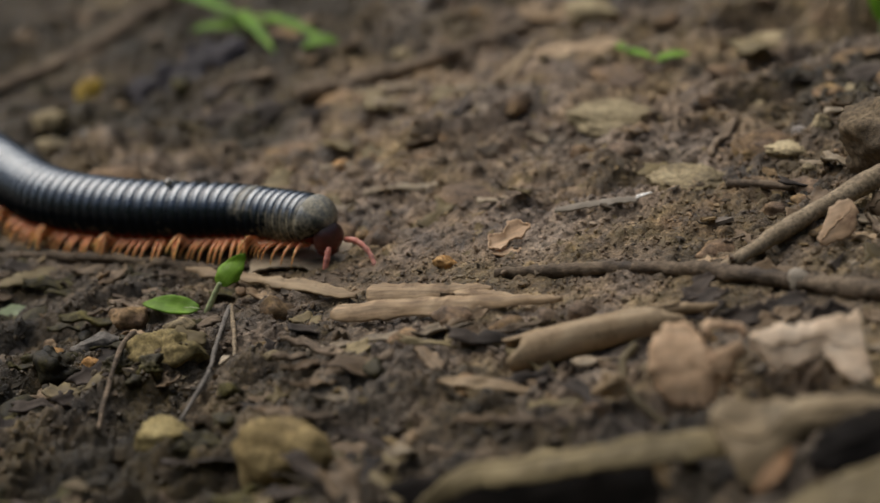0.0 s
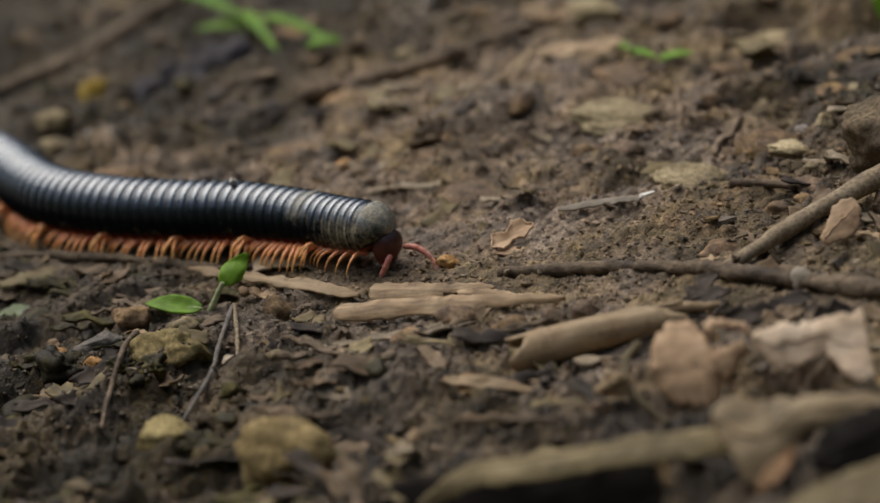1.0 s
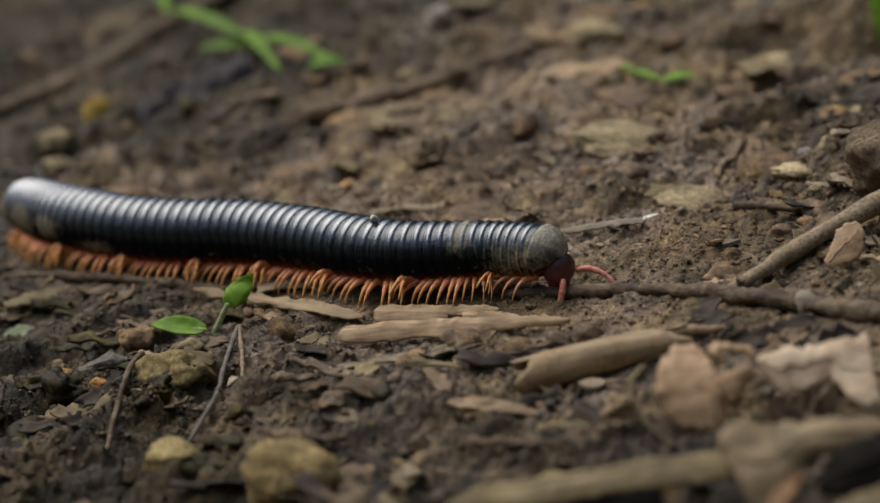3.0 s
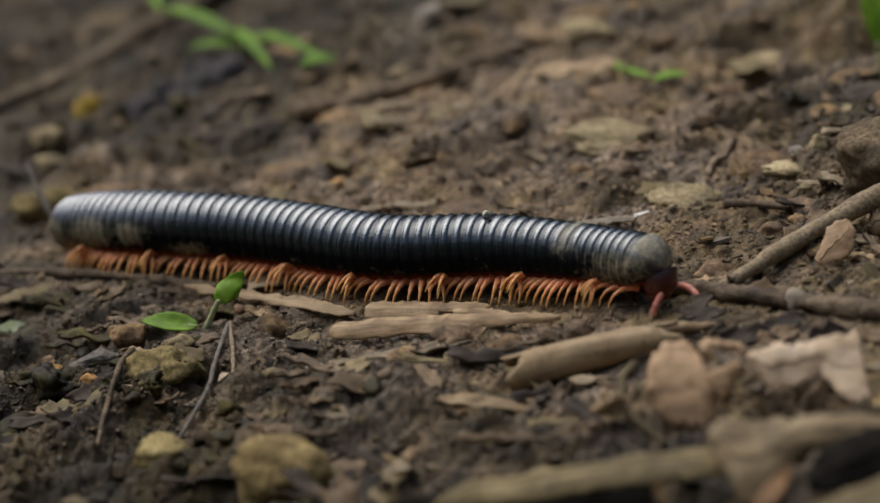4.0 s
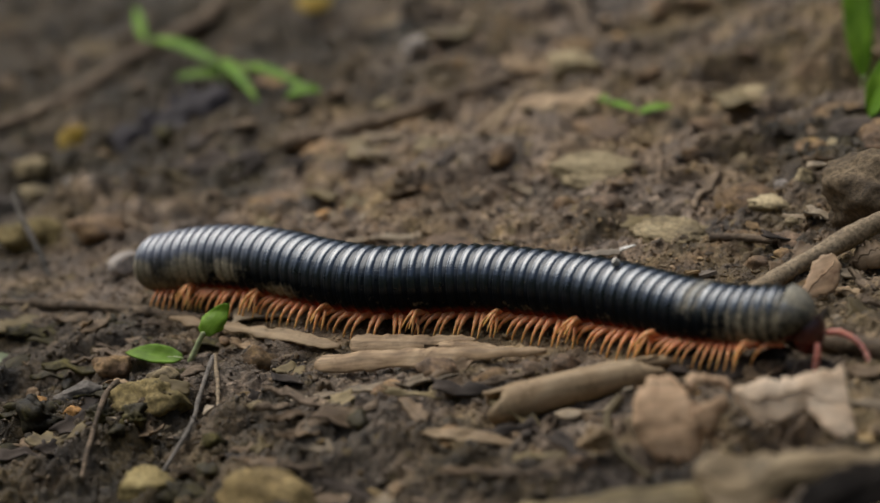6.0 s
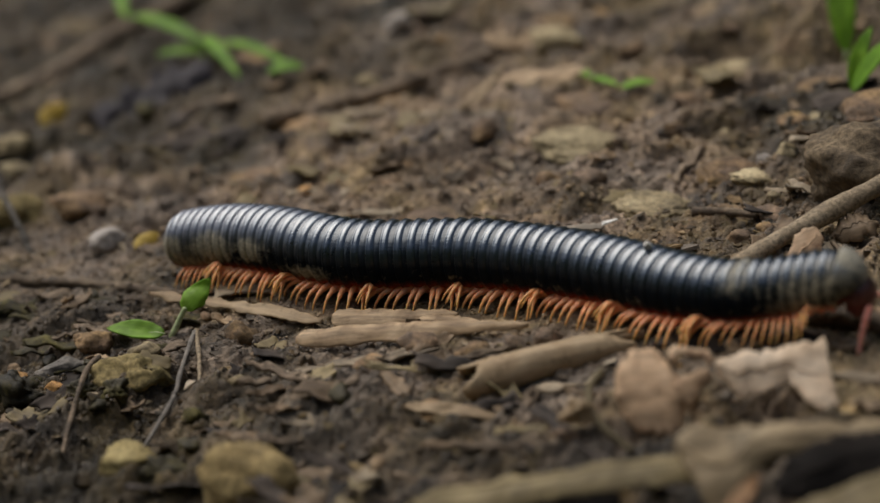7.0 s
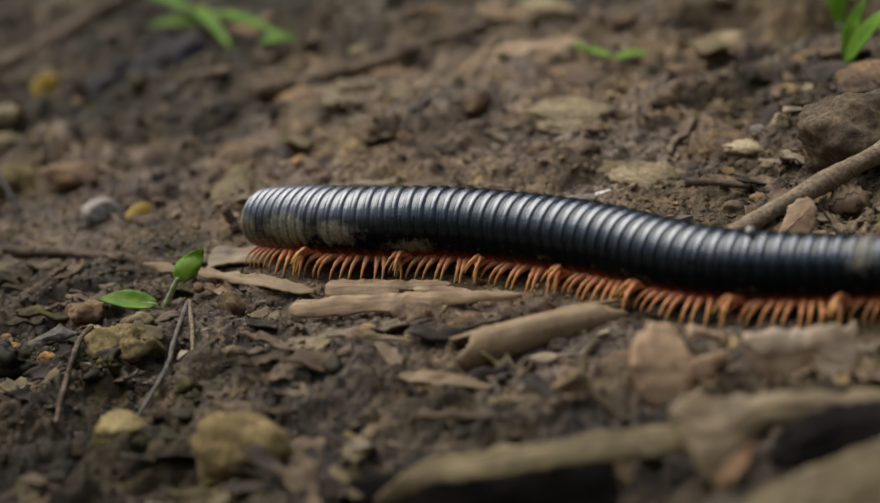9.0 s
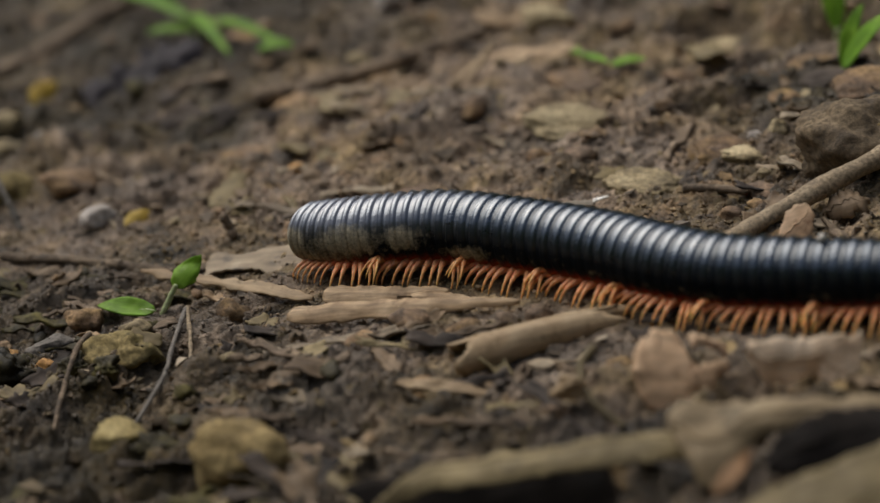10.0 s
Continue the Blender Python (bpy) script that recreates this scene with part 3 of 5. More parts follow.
def build_backdrop():
    """A dark wall added round the path, out of view, to darken low reflections."""
    m = earthy("undergrowth", [(0.35, (0.010, 0.016, 0.008)), (0.5, (0.03, 0.045, 0.018)), (0.7, (0.06, 0.08, 0.03))], 2.0, 18,
               (0.7, 0.95), 30, shift=False, vary=0.0)
    rows, cols = 9, 72
    v, f = [], []
    for i in range(rows):
        for j in range(cols):
            a = 2 * math.pi * j / cols
            r = 4200 + 500 * math.sin(a * 5) + 260 * math.sin(a * 13 + i) + 160 * i
            # the added wall drops at the back left, to let bright sky reflect
            gap = min(1.0, max(0.0, (math.degrees(a) - 78) / 22)) * min(1.0, max(0.0, (215 - math.degrees(a)) / 30))
            v.append((r * math.cos(a), r * math.sin(a), -900 + (620 - 560 * gap) * i + 120 * math.sin(a * 9)))
    for i in range(rows - 1):
        for j in range(cols):
            k = (j + 1) % cols
            f.append((i * cols + j, i * cols + k, (i + 1) * cols + k, (i + 1) * cols + j))
    tagged(new("backdrop", mesh_of("backdrop", v, f, m)), "unseen dark green wall added round the path", "undergrowth", kind="structure")


build_backdrop()


# ---- litter ----
def lay(a, b, up_a=0.0, up_b=0.0, roll=0.0):
    """A pose at a with +x towards b, both plan places on the soil, and the distance."""
    pa = Vector((a[0], a[1], ground_at(*a) + up_a))
    pb = Vector((b[0], b[1], ground_at(*b) + up_b))
    x = (pb - pa).normalized()
    y = Vector((0, 0, 1)).cross(x).normalized()
    z = x.cross(y)
    m = Matrix((x, y, z)).transposed().to_4x4()
    m.translation = pa * MM
    return m @ pose(0, 0, 0, roll, 0, 0), (pb - pa).length


def twig(name, label, category, points, radius, mat, taper=0.7, knots=(), rough=0.07, seed=1, sides=10, bark="bark", group=""):
    """A stick on the soil. points: (x, y, height above the soil) in mm; knots: shares of its length that carry a knot."""
    w = np.array([(x, y, ground_at(x, y) + h) for x, y, h in points])
    line = smooth_line(w - w[0], 14)
    n = len(line)
    rnd = np.random.RandomState(seed)
    wander = np.cumsum(rnd.randn(n, 3) * radius * 0.05, 0)
    line = line + wander - np.linspace(0, 1, n)[:, None] * wander[-1]
    r = radius * np.linspace(1, taper, n) * (1 + 0.12 * np.sin(np.linspace(0, 19, n) + seed))
    root = thing(name, label, category, Matrix.Translation(Vector(w[0]) * MM), group)
    v, f, _ = tube(line, r, sides, rough, seed)
    part(bark, mesh_of(bark, v, f, mat), root)
    for k in knots:
        i = int(k * (n - 1))
        me = stone_mesh("knot", mat, radius * 2.5, radius * 2.7, radius * 2.5, seed + int(k * 50), 0.3, 2)
        part("knot", me, root, "", Matrix.Translation(Vector(line[i]) * MM))
    return root


def leaf(name, label, m, mat, rib=None, rib_mat=None, thick=0.25, category="leaf", group="", **kw):
    root = thing(name, label, category, m, group)
    blade = part("blade", leaf_mesh("blade", mat, thick, **kw), root)
    if rib:
        part("midrib", rib_mesh("midrib", rib_mat or mat, rib, **kw), root)
    return root


def rolled(name, label, m, length, r0, r1, turns, mat, seed=0, thick=0.3, ragged=2.0, category="rolled leaf"):
    """A dry leaf rolled up into a tube along +x of its pose."""
    nu, nv = 24, int(26 * turns)
    u = np.linspace(0, 1, nu)[:, None]
    th = np.linspace(0, 2 * math.pi * turns, nv)[None]
    rad = (r0 + (r1 - r0) * u) * (1 - 0.11 * th / 6.28) * (1 + 0.07 * vnoise(u * 5 + seed, th * 0.8, 5) + 0.05 * np.sin(2 * th + seed))
    x = u * length + ragged * vnoise(th * 1.1 + seed, u * 0 + 2.2, 3) * (2 * u - 1) ** 3
    g = np.stack([x + 0 * th, rad * np.cos(th + 4.7), rad * np.sin(th + 4.7) + 0.5 * np.sin(u * 3.1)], -1)
    v, f = slab(g, thick)
    root = thing(name, label, category, m)
    part("blade", mesh_of("blade", v, f, mat), root)
    line = smooth_line([(length * 0.90, 0.4, 0.8), (length * 1.08, 0.8, 0.9), (length * 1.22, 0.6, 0.3), (length * 1.36, 1.2, -0.3)], 8)
    v, f, _ = tube(line, np.linspace(1.5, 0.5, len(line)), 8, 0.18, seed)
    part("leaf_stalk", mesh_of("leaf_stalk", v, f, mat), root)
    return root


def facing(x, y, up, face, rise):
    """A pose on the soil: the blade looks along face, its length runs as near to rise as it can."""
    face = Vector(face).normalized()
    rise = Vector(rise)
    rise = (rise - face * rise.dot(face)).normalized()
    m = Matrix((rise, face.cross(rise), face)).transposed().to_4x4()
    m.translation = Vector((x, y, ground_at(x, y) + up)) * MM
    return m


def along(x, y, up, face, run):
    """As facing(), but the blade's length keeps exactly to run and its face gives way."""
    run, face = Vector(run).normalized(), Vector(face)
    face = (face - run * face.dot(run)).normalized()
    m = Matrix((run, face.cross(run), face)).transposed().to_4x4()
    m.translation = Vector((x, y, ground_at(x, y) + up)) * MM
    return m


def ribbon_grid(length, us, tops, bottoms, fold=0.8, bow=0.0, seed=0, nu=60, nv=18, rag=1.0):
    """Points of a torn blade along +x whose upper and lower margins run through a few heights; bow rounds it away at both margins."""
    u = np.linspace(0, 1, nu)
    top = np.interp(u, us, tops) + rag * (0.35 * vnoise(u * 17 + seed, u * 0 + 2.2, 3) + 0.2 * vnoise(u * 41 + seed, u * 0, 4))
    low = np.interp(u, us, bottoms) + rag * (0.45 * vnoise(u * 15 + seed, u * 0 + 6.1, 5) + 0.25 * vnoise(u * 37 + seed, u * 0, 6))
    w = np.linspace(0, 1, nv)[None]
    y = low[:, None] + (top - low)[:, None] * w
    x = np.broadcast_to(u[:, None] * length, y.shape) + rag * 0.25 * vnoise(y * 0.9 + seed, y * 0 + 1.0, 8)
    z = fold * fbm(x + seed * 7.0, y * 1.2, 7.0, 3, 40 + seed) - bow * (2 * w - 1) ** 2 - bow * 0.6 * (2 * u[:, None] - 1) ** 4
    return np.stack([x, y, z], -1)


def ribbon_mesh(name, mat, thick=0.3, **kw):
    v, f = slab(ribbon_grid(**kw), thick)
    return mesh_of(name, v, f, mat)


def ribbon(label, m, mat, category="leaf", name="dry_leaf", rib=0.0, thick=0.3, **kw):
    root = thing(name, label, category, m)
    part("blade", ribbon_mesh("blade", mat, thick, **kw), root)
    if rib:
        g = ribbon_grid(**kw)
        mid = g[2:-2, g.shape[1] // 2] + np.array([0, 0, thick * 0.5])
        v, f, _ = tube(mid, np.linspace(rib, rib * 0.4, len(mid)), 6, 0.2, 3)
        part("midrib", mesh_of("midrib", v, f, mat), root)
    return root


def even(x, up):
    """The height to give facing(), for a place that high over the even slope."""
    return lambda y: up + slope(x) - ground_at(x, y)


# strips of dry sheath in the middle of the path
SHEATH = dict(us=(0, 0.03, 0.15, 0.4, 0.7, 0.9, 1), fold=0.22, bow=0.4, thick=0.5, rag=0.6, nu=70, nv=12)
ribbon("long tan dry leaf sheath lying flat", along(-18.5, -28.0, 2.3, (-0.05, -0.6, 0.8), (1, -0.24, 0.175)), TAN, category="leaf strip", name="bark_strip", length=40,
       tops=(0.4, 1.4, 1.7, 1.7, 1.3, 0.7, 0.0), bottoms=(-0.8, -1.7, -2.0, -1.7, -1.1, -0.7, -0.3), seed=41, **SHEATH)
SPLIT = ribbon("short split tan leaf sheath with curled edge", along(-12.8, -17.0, 2.2, (-0.05, -0.6, 0.8), (1, -0.36, 0.175)), TAN, category="leaf strip", name="bark_strip", length=23,
               tops=(0.8, 1.5, 1.6, 1.3, 1.2, 0.8, 0.3), bottoms=(-0.6, -1.5, -1.9, -2.0, -1.5, -0.8, -0.2), seed=43, **SHEATH)
part("curled_edge", ribbon_mesh("curled_edge", TAN, 0.5, length=11, us=(0, 0.2, 0.6, 1), tops=(0.5, 0.9, 0.8, 0.2), bottoms=(-0.9, -1.3, -1.2, -0.4), fold=0.2, bow=0.5, seed=44, nu=30, nv=8, rag=0.5), SPLIT, "", pose(16.5 * MM, -1.2 * MM, 0.5 * MM, 14, -2, -4))
ribbon("narrow brown torn leaf strip across the track", along(-46.5, 10.4, 1.8, (-0.1, -0.55, 0.83), (32.5, -26.6, 6.0)), STRAW, category="leaf strip", name="leaf_strip", length=42,
       us=(0, 0.1, 0.3, 0.45, 0.6, 0.8, 0.93, 1), tops=(0.2, 0.6, 0.9, 0.7, 1.2, 1.3, 0.9, 0.2), bottoms=(-0.4, -0.9, -0.8, -1.2, -1.0, -1.3, -1.2, -0.5), fold=0.35, bow=0.2, thick=0.4, seed=46, nu=70, nv=9)
m, n_ = lay((4.0, -40.5), (-30.0, -36.5), 0.8, 0.8, 8)
leaf("leaf_strip", "thin dark tan leaf strip half buried in soil", m, GREYLEAF, length=n_, width=3.2, shape="strip", curl=60, bend=-10, ragged=0.3,
     ripple=0.6, seed=15, nu=34, nv=8, thick=0.4, category="leaf strip")
m, n_ = lay((-0.3, -60.1), (14.3, -64.5), 1.6, 1.8, 26)
leaf("leaf_strip", "small bright yellow-tan leaf strip", m, STRAW, length=n_, width=2.8, shape="leaf", curl=40, bend=-16, ragged=0.25,
     ripple=0.4, seed=17, nu=24, nv=7, thick=0.35, category="leaf strip")

# rolled leaves
m, n_ = lay((13.0, -51.4), (36.0, -49.0), 1.4, 1.6)
ROLLED = rolled("rolled_leaf", "straw-tan dry leaf rolled into a tube", m, n_, 3.1, 2.5, 1.5, STRAW, 3, ragged=3.2)
def lay_flat(a, b, up_a, up_b, roll):
    """As lay(), with heights over the even slope, for what bridges a hollow."""
    return lay(a, b, up_a - ground_at(*a) + slope(a[0]), up_b - ground_at(*b) + slope(b[0]), roll)


ribbon("thick olive-brown curled leaf over a dark hollow", along(-3.5, -98.5, even(-3.5, 3.2)(-98.5), (-0.05, -0.16, 0.98), (44, 0.5, 10.4)), OLIVELEAF, length=45,
       us=(0, 0.06, 0.16, 0.35, 0.6, 0.85, 1), tops=(0.2, 3.0, 5.4, 5.4, 4.6, 3.4, 1.6), bottoms=(-0.8, -0.4, 0.6, -1.0, -2.0, -3.4, -3.0), fold=0.5, bow=1.5, thick=0.45, seed=9, nu=80, rib=0.32)
# two black sheets added as the hollow's shade, on its wall and floor
ribbon("black sheet added for the shade of a hollow", facing(-10.5, -95.0, even(-10.5, -6.0)(-95.0), (0, -0.86, 0.5), (1, 0, 0.19)), BLACKSHEET, length=48,
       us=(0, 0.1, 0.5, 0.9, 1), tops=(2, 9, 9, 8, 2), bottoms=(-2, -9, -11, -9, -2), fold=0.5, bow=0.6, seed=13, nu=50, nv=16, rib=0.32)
ribbon("black sheet added for the shade at a hollow's bottom", facing(-8.5, -106.0, even(-8.5, -13.0)(-106.0), (0, -0.1, 1), (1, 0, 0.19)), BLACKSHEET, length=44,
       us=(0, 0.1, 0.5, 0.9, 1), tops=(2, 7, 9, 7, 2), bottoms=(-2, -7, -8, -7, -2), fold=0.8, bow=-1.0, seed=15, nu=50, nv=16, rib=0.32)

# sticks
KNOTTED = twig("twig", "thin brown twig with a peeling knot", "twig", [(9.6, -16.5, 0.3), (22, -21.4, 0.7), (36, -27.2, 0.5), (47.4, -35.1, 0.9), (57.6, -43, 1.2), (69, -54, 1.0), (84, -64, 0.8)],
     1.0, TWIG, 1.8, (0.03, 0.3, 0.55, 0.74), seed=5, rough=0.24)
part("bark_flap", ribbon_mesh("bark_flap", FLAKEGREY, 0.25, length=3.4, us=(0, 0.3, 0.7, 1), tops=(0.8, 1.5, 1.3, 0.3), bottoms=(-1.6, -2.4, -1.2, -0.3), fold=0.4, bow=0.5, seed=71, nu=16, nv=8, rag=0.7), KNOTTED,
     "pale peeling flap of bark", pose(46.2 * MM, -26.4 * MM, 10.6 * MM, 62, -8, -30))
twig("root", "dark thin root lying along the track", "root", [(-100, 44, 0.4), (-75.8, 30.6, 0.3), (-58.5, 21.0, 0.3), (-41.9, 11.0, 0.2), (-34, 8.6, 0.1)], 1.0, TWIG, 0.7,
     (0.2, 0.35, 0.62, 0.8), seed=8, rough=0.4)
twig("stick", "pale split stick leaning on the soil", "stick", [(46.2, -33.2, 1.0), (60.9, -22.8, 2.2), (75, -14.0, 4.4), (95, -4.5, 6.5)], 1.25, DRYWOOD, 1.7, (0.6,), seed=3)
twig("root", "thick brown root crossing the path", "root", [(-140, 128, 1.5), (-104.6, 151.7, 2.0), (-88.3, 170.7, 2.2), (-72.2, 201.4, 2.0), (-58, 235, 1.5), (-45, 300, 1)],
     2.5, TWIG, 0.9, (0.4,), seed=12)
twig("twig", "long dark twig lying on the slope", "twig", [(-30.0, 99.5, 2.6), (-9.0, 114.5, 3.4), (19.9, 132.9, 2.0)], 2.0, TWIG,
     0.75, (0.45,), seed=14)
twig("twig", "dark broken twig half sunk in soil", "twig", [(-50, 116.5, 1.6), (-45, 115, 2.0), (-37, 112.5, 1.6)], 1.6, TWIG, 0.8, seed=16)
twig("dead_grass", "thin grey-brown dry grass stem", "stem", [(-53.2, -15.5, 2.6), (-54, -30.5, 3.4), (-55.3, -50, 2.2)], 0.55, TWIG, 0.7, seed=18, bark="stalk")
twig("dead_grass", "thin dark grey forked dead stem", "stem", [(-36.7, -12.5, 2.4), (-38, -27, 2.6), (-38.4, -39.5, 2.4), (-42.7, -53, 1.6)], 0.45, GREY, 0.8, (0.62,), seed=19, bark="stalk")
twig("dead_grass", "short pale dry stem beside a forked one", "stem", [(-36.5, -11.9, 2.3), (-35.2, -22, 1.2), (-34.5, -31, 0.3)], 0.45, DRYWOOD, 0.7, seed=20, bark="stalk")
twig("wood_chip", "dark flat splinter of wood on the slope", "wood chip", [(51.5, 6.1, 0.9), (57, 4.0, 1.0), (62.5, 1.4, 0.8)], 0.85, TWIG, 0.8, seed=21, bark="wood")

# the heap of big dry leaves beside the track
LEAF_HEAP = {}


LEAF_HEAP["fan"] = ribbon("pinkish-tan rounded dry leaf standing on edge", facing(32.0, -79.6, even(32.0, 0.6)(-79.6), (-0.1, -0.80, 0.6), (1, 0, 0.16)), PINKTAN, length=10.6,
                          us=(0, 0.05, 0.14, 0.3, 0.5, 0.68, 0.82, 0.93, 1), tops=(7.2, 10.0, 12.0, 13.0, 13.2, 12.4, 9.4, 7.6, 6.6), bottoms=(5.6, 4.0, 2.2, 0.6, 0.0, -0.4, 0.8, 3.2, 5.2), fold=0.45, bow=1.1, seed=3)
part("torn_flap", ribbon_mesh("torn_flap", PINKTAN, length=6.5, us=(0, 0.2, 0.5, 0.8, 1), tops=(1.2, 1.8, 1.5, 1.0, 1.2), bottoms=(-0.6, -0.2, 0.2, -0.4, -1.2), fold=0.25, bow=0.5, seed=5, nu=24, nv=7), LEAF_HEAP["fan"],
     "curled scrap of the same leaf", pose(8.6 * MM, 11.4 * MM, 0.3 * MM, -20, 14, -6))
part("torn_flap", ribbon_mesh("torn_flap", PINKTAN, length=6.0, us=(0, 0.3, 0.7, 1), tops=(1.0, 1.6, 2.0, 1.8), bottoms=(-1.2, -2.6, -0.6, 0.6), fold=0.2, bow=0.3, seed=6, nu=24, nv=7), LEAF_HEAP["fan"],
     "torn lower scrap of the same leaf", pose(8.4 * MM, 5.6 * MM, 0.2 * MM, 10, -10, 8))
LEAF_HEAP["pale"] = ribbon("pale crumpled dry leaf with torn lobes", facing(46.8, -77.0, even(46.8, 3.2)(-77.0), (-0.05, -0.68, 0.73), (1, 0.0, 0.19)), PALELEAF, length=16.8,
                           us=(0, 0.08, 0.15, 0.3, 0.5, 0.64, 0.71, 0.8, 0.9, 1), tops=(6.0, 6.4, 6.6, 6.8, 6.6, 6.9, 7.1, 7.2, 7.0, 7.4), bottoms=(4.6, 2.6, 0.4, 0.2, 0.8, 1.4, -1.6, -3.8, -4.2, -3.4), fold=0.5, bow=0.7, seed=8, rib=0.32)
ribbon("large curled grey-tan dry leaf arching over the soil", facing(37.4, -99.0, even(37.4, 10.4)(-99.0), (-0.06, -0.6, 0.8), (1, -0.1, 0.19)), DULLEAF, length=34,
       us=(0, 0.04, 0.1, 0.17, 0.22, 0.3, 0.4, 0.55, 0.75, 1), tops=(-0.6, 0.2, 0.6, 0.3, 0.2, 0.4, 0.1, 0.3, 0.0, 0.2), bottoms=(-2.5, -7, -12, -13, -11.5, -7, -5.2, -4.4, -5, -6.5), fold=0.4, bow=1.0, seed=11, nu=90, rib=0.32)
# a black sheet closes the gap below the curled leaf
ribbon("black sheet in the gap under the curled leaf", facing(50.5, -106.5, even(50.5, 3.0)(-106.5), (-0.2, -0.7, 0.7), (1, 0.05, 0.22)), BLACKSHEET, length=18,
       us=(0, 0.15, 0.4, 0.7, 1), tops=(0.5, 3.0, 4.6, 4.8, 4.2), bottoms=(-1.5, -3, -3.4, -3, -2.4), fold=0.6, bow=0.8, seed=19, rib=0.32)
rot = random.Random(12)
for k in range(13):
    px_, py_ = rot.uniform(38, 66), 0
    py_ = -34 - 0.55 * (px_ - 38) + rot.uniform(-18, -7)
    ribbon("dark wet scrap of rotten leaf beside a twig", facing(px_, py_, 0.8, (rot.gauss(0, 0.3), -0.3 + rot.gauss(0, 0.25), 0.95), (1, rot.gauss(-0.2, 0.5), 0.19)), (DARKLEAF, DARKLEAF, BROWNLEAF)[k % 3],
           length=rot.uniform(6, 11), us=(0, 0.2, 0.4, 0.7, 1), tops=(0.4, 1.8, 1.2, 2.2, 0.4), bottoms=(-0.4, -1.2, -2.2, -1.4, -0.6), fold=0.6, bow=-0.5, seed=50 + k, nu=22, nv=8)
ribbon("brown flat dry leaf in front of the curled one", facing(40.5, -123.0, even(40.5, 3.6)(-123.0), (-0.05, -0.5, 0.86), (1, 0.34, 0.26)), OLIVELEAF, length=34,
       us=(0, 0.1, 0.3, 0.6, 1), tops=(-1.5, 1.0, 2.0, 2.2, 2.4), bottoms=(-8, -11, -13, -13, -12), fold=0.5, bow=1.0, seed=14, nu=70, rib=0.32)
m, n_ = lay_flat((41.4, -120.6), (48.2, -112.0), 6.6, 9.0, 30)
leaf("leaf_strip", "narrow orange leaf strip between big dry leaves", m, ORANGELEAF, length=n_, width=2.2, shape="leaf", curl=30, bend=-20,
     ragged=0.15, ripple=0.3, seed=36, category="leaf strip")
twig("leaf_stalk", "grey-brown bent leaf stalk behind a dry leaf", "stalk", [(29.6, -68.2, 6.0), (27.6, -72.1, 4.6), (28.3, -78.0, 2.8), (33.0, -84.5, 1.5)], 0.65, OLIVELEAF, 0.8, seed=37, bark="stalk")
ribbon("pointed orange-tan dry leaf wedged under a stick", facing(62.5, -30.0, 1.4, (-0.2, -0.75, 0.6), (0.9, 0.2, 0.3)), PINKTAN, length=8.0, rag=0.8,
       us=(0, 0.2, 0.5, 0.8, 1), tops=(0.4, 1.8, 4.4, 5.0, 4.2), bottoms=(-0.4, -1.2, -1.6, -0.4, 2.2), fold=0.35, bow=0.3, seed=81, nu=30, nv=12, rib=0.2)
ribbon("pale narrow scrap of dry leaf beside a stick", facing(68.5, -28.5, 1.4, (0.2, -0.5, 0.8), (0.9, -0.35, 0.2)), STRAW, length=9.5,
       us=(0, 0.2, 0.5, 0.8, 1), tops=(0.3, 1.4, 1.8, 1.2, 0.2), bottoms=(-0.3, -1.0, -1.2, -1.4, -0.4), fold=0.6, bow=0.6, seed=83, nu=26, nv=9, rib=0.22)
ribbon("orange-brown dry leaf behind a stick", facing(72.5, -20.0, 1.6, (-0.1, -0.7, 0.7), (1, 0.2, 0.3)), BROWNLEAF, length=8, rag=1.8,
       us=(0, 0.2, 0.5, 0.8, 1), tops=(0.6, 2.4, 3.4, 2.6, 0.6), bottoms=(-0.4, -1.4, -1.8, -2.0, -0.6), fold=0.7, bow=0.8, seed=85, nu=26, nv=10, rib=0.22)
ORANGE_SCRAP = ribbon("small folded orange-tan dry leaf", along(8.4, -6.4, 1.2, (-0.15, -0.6, 0.8), (0.9, 0.38, 0.22)), PINKTAN, length=8.8, rag=0.9,
                      us=(0, 0.2, 0.45, 0.7, 0.88, 1), tops=(0.4, 2.8, 2.0, 3.9, 3.4, 1.2), bottoms=(-0.3, -1.7, -0.2, -1.1, 0.5, 1.0), fold=0.5, bow=-0.4, seed=31, nu=40, nv=12)
part("folded_flap", ribbon_mesh("folded_flap", PINKTAN, length=5.2, us=(0, 0.3, 0.7, 1), tops=(0.4, 1.0, 1.0, 0.5), bottoms=(-0.8, -1.9, -1.8, -0.6), fold=0.2, bow=0.2, seed=33, nu=20, nv=8, rag=0.4), ORANGE_SCRAP,
     "folded lower half of the leaf", pose(0.6 * MM, -0.6 * MM, -0.1 * MM, -26, 0, -16))
FLAT_FLAKE = ribbon("thin grey-tan flake with a white tip", along(20.6, 4.4, 1.7, (-0.05, -0.45, 0.88), (1, -0.08, 0.16)), FLAKEGREY, category="bark flake", name="bark_flake", length=15,
                    us=(0, 0.15, 0.4, 0.7, 1), tops=(0.4, 0.7, 1.0, 1.1, 1.0), bottoms=(-0.5, -0.7, -0.7, -0.3, 0.1), fold=0.2, bow=0.1, seed=35, nu=40, nv=8, rag=0.5)
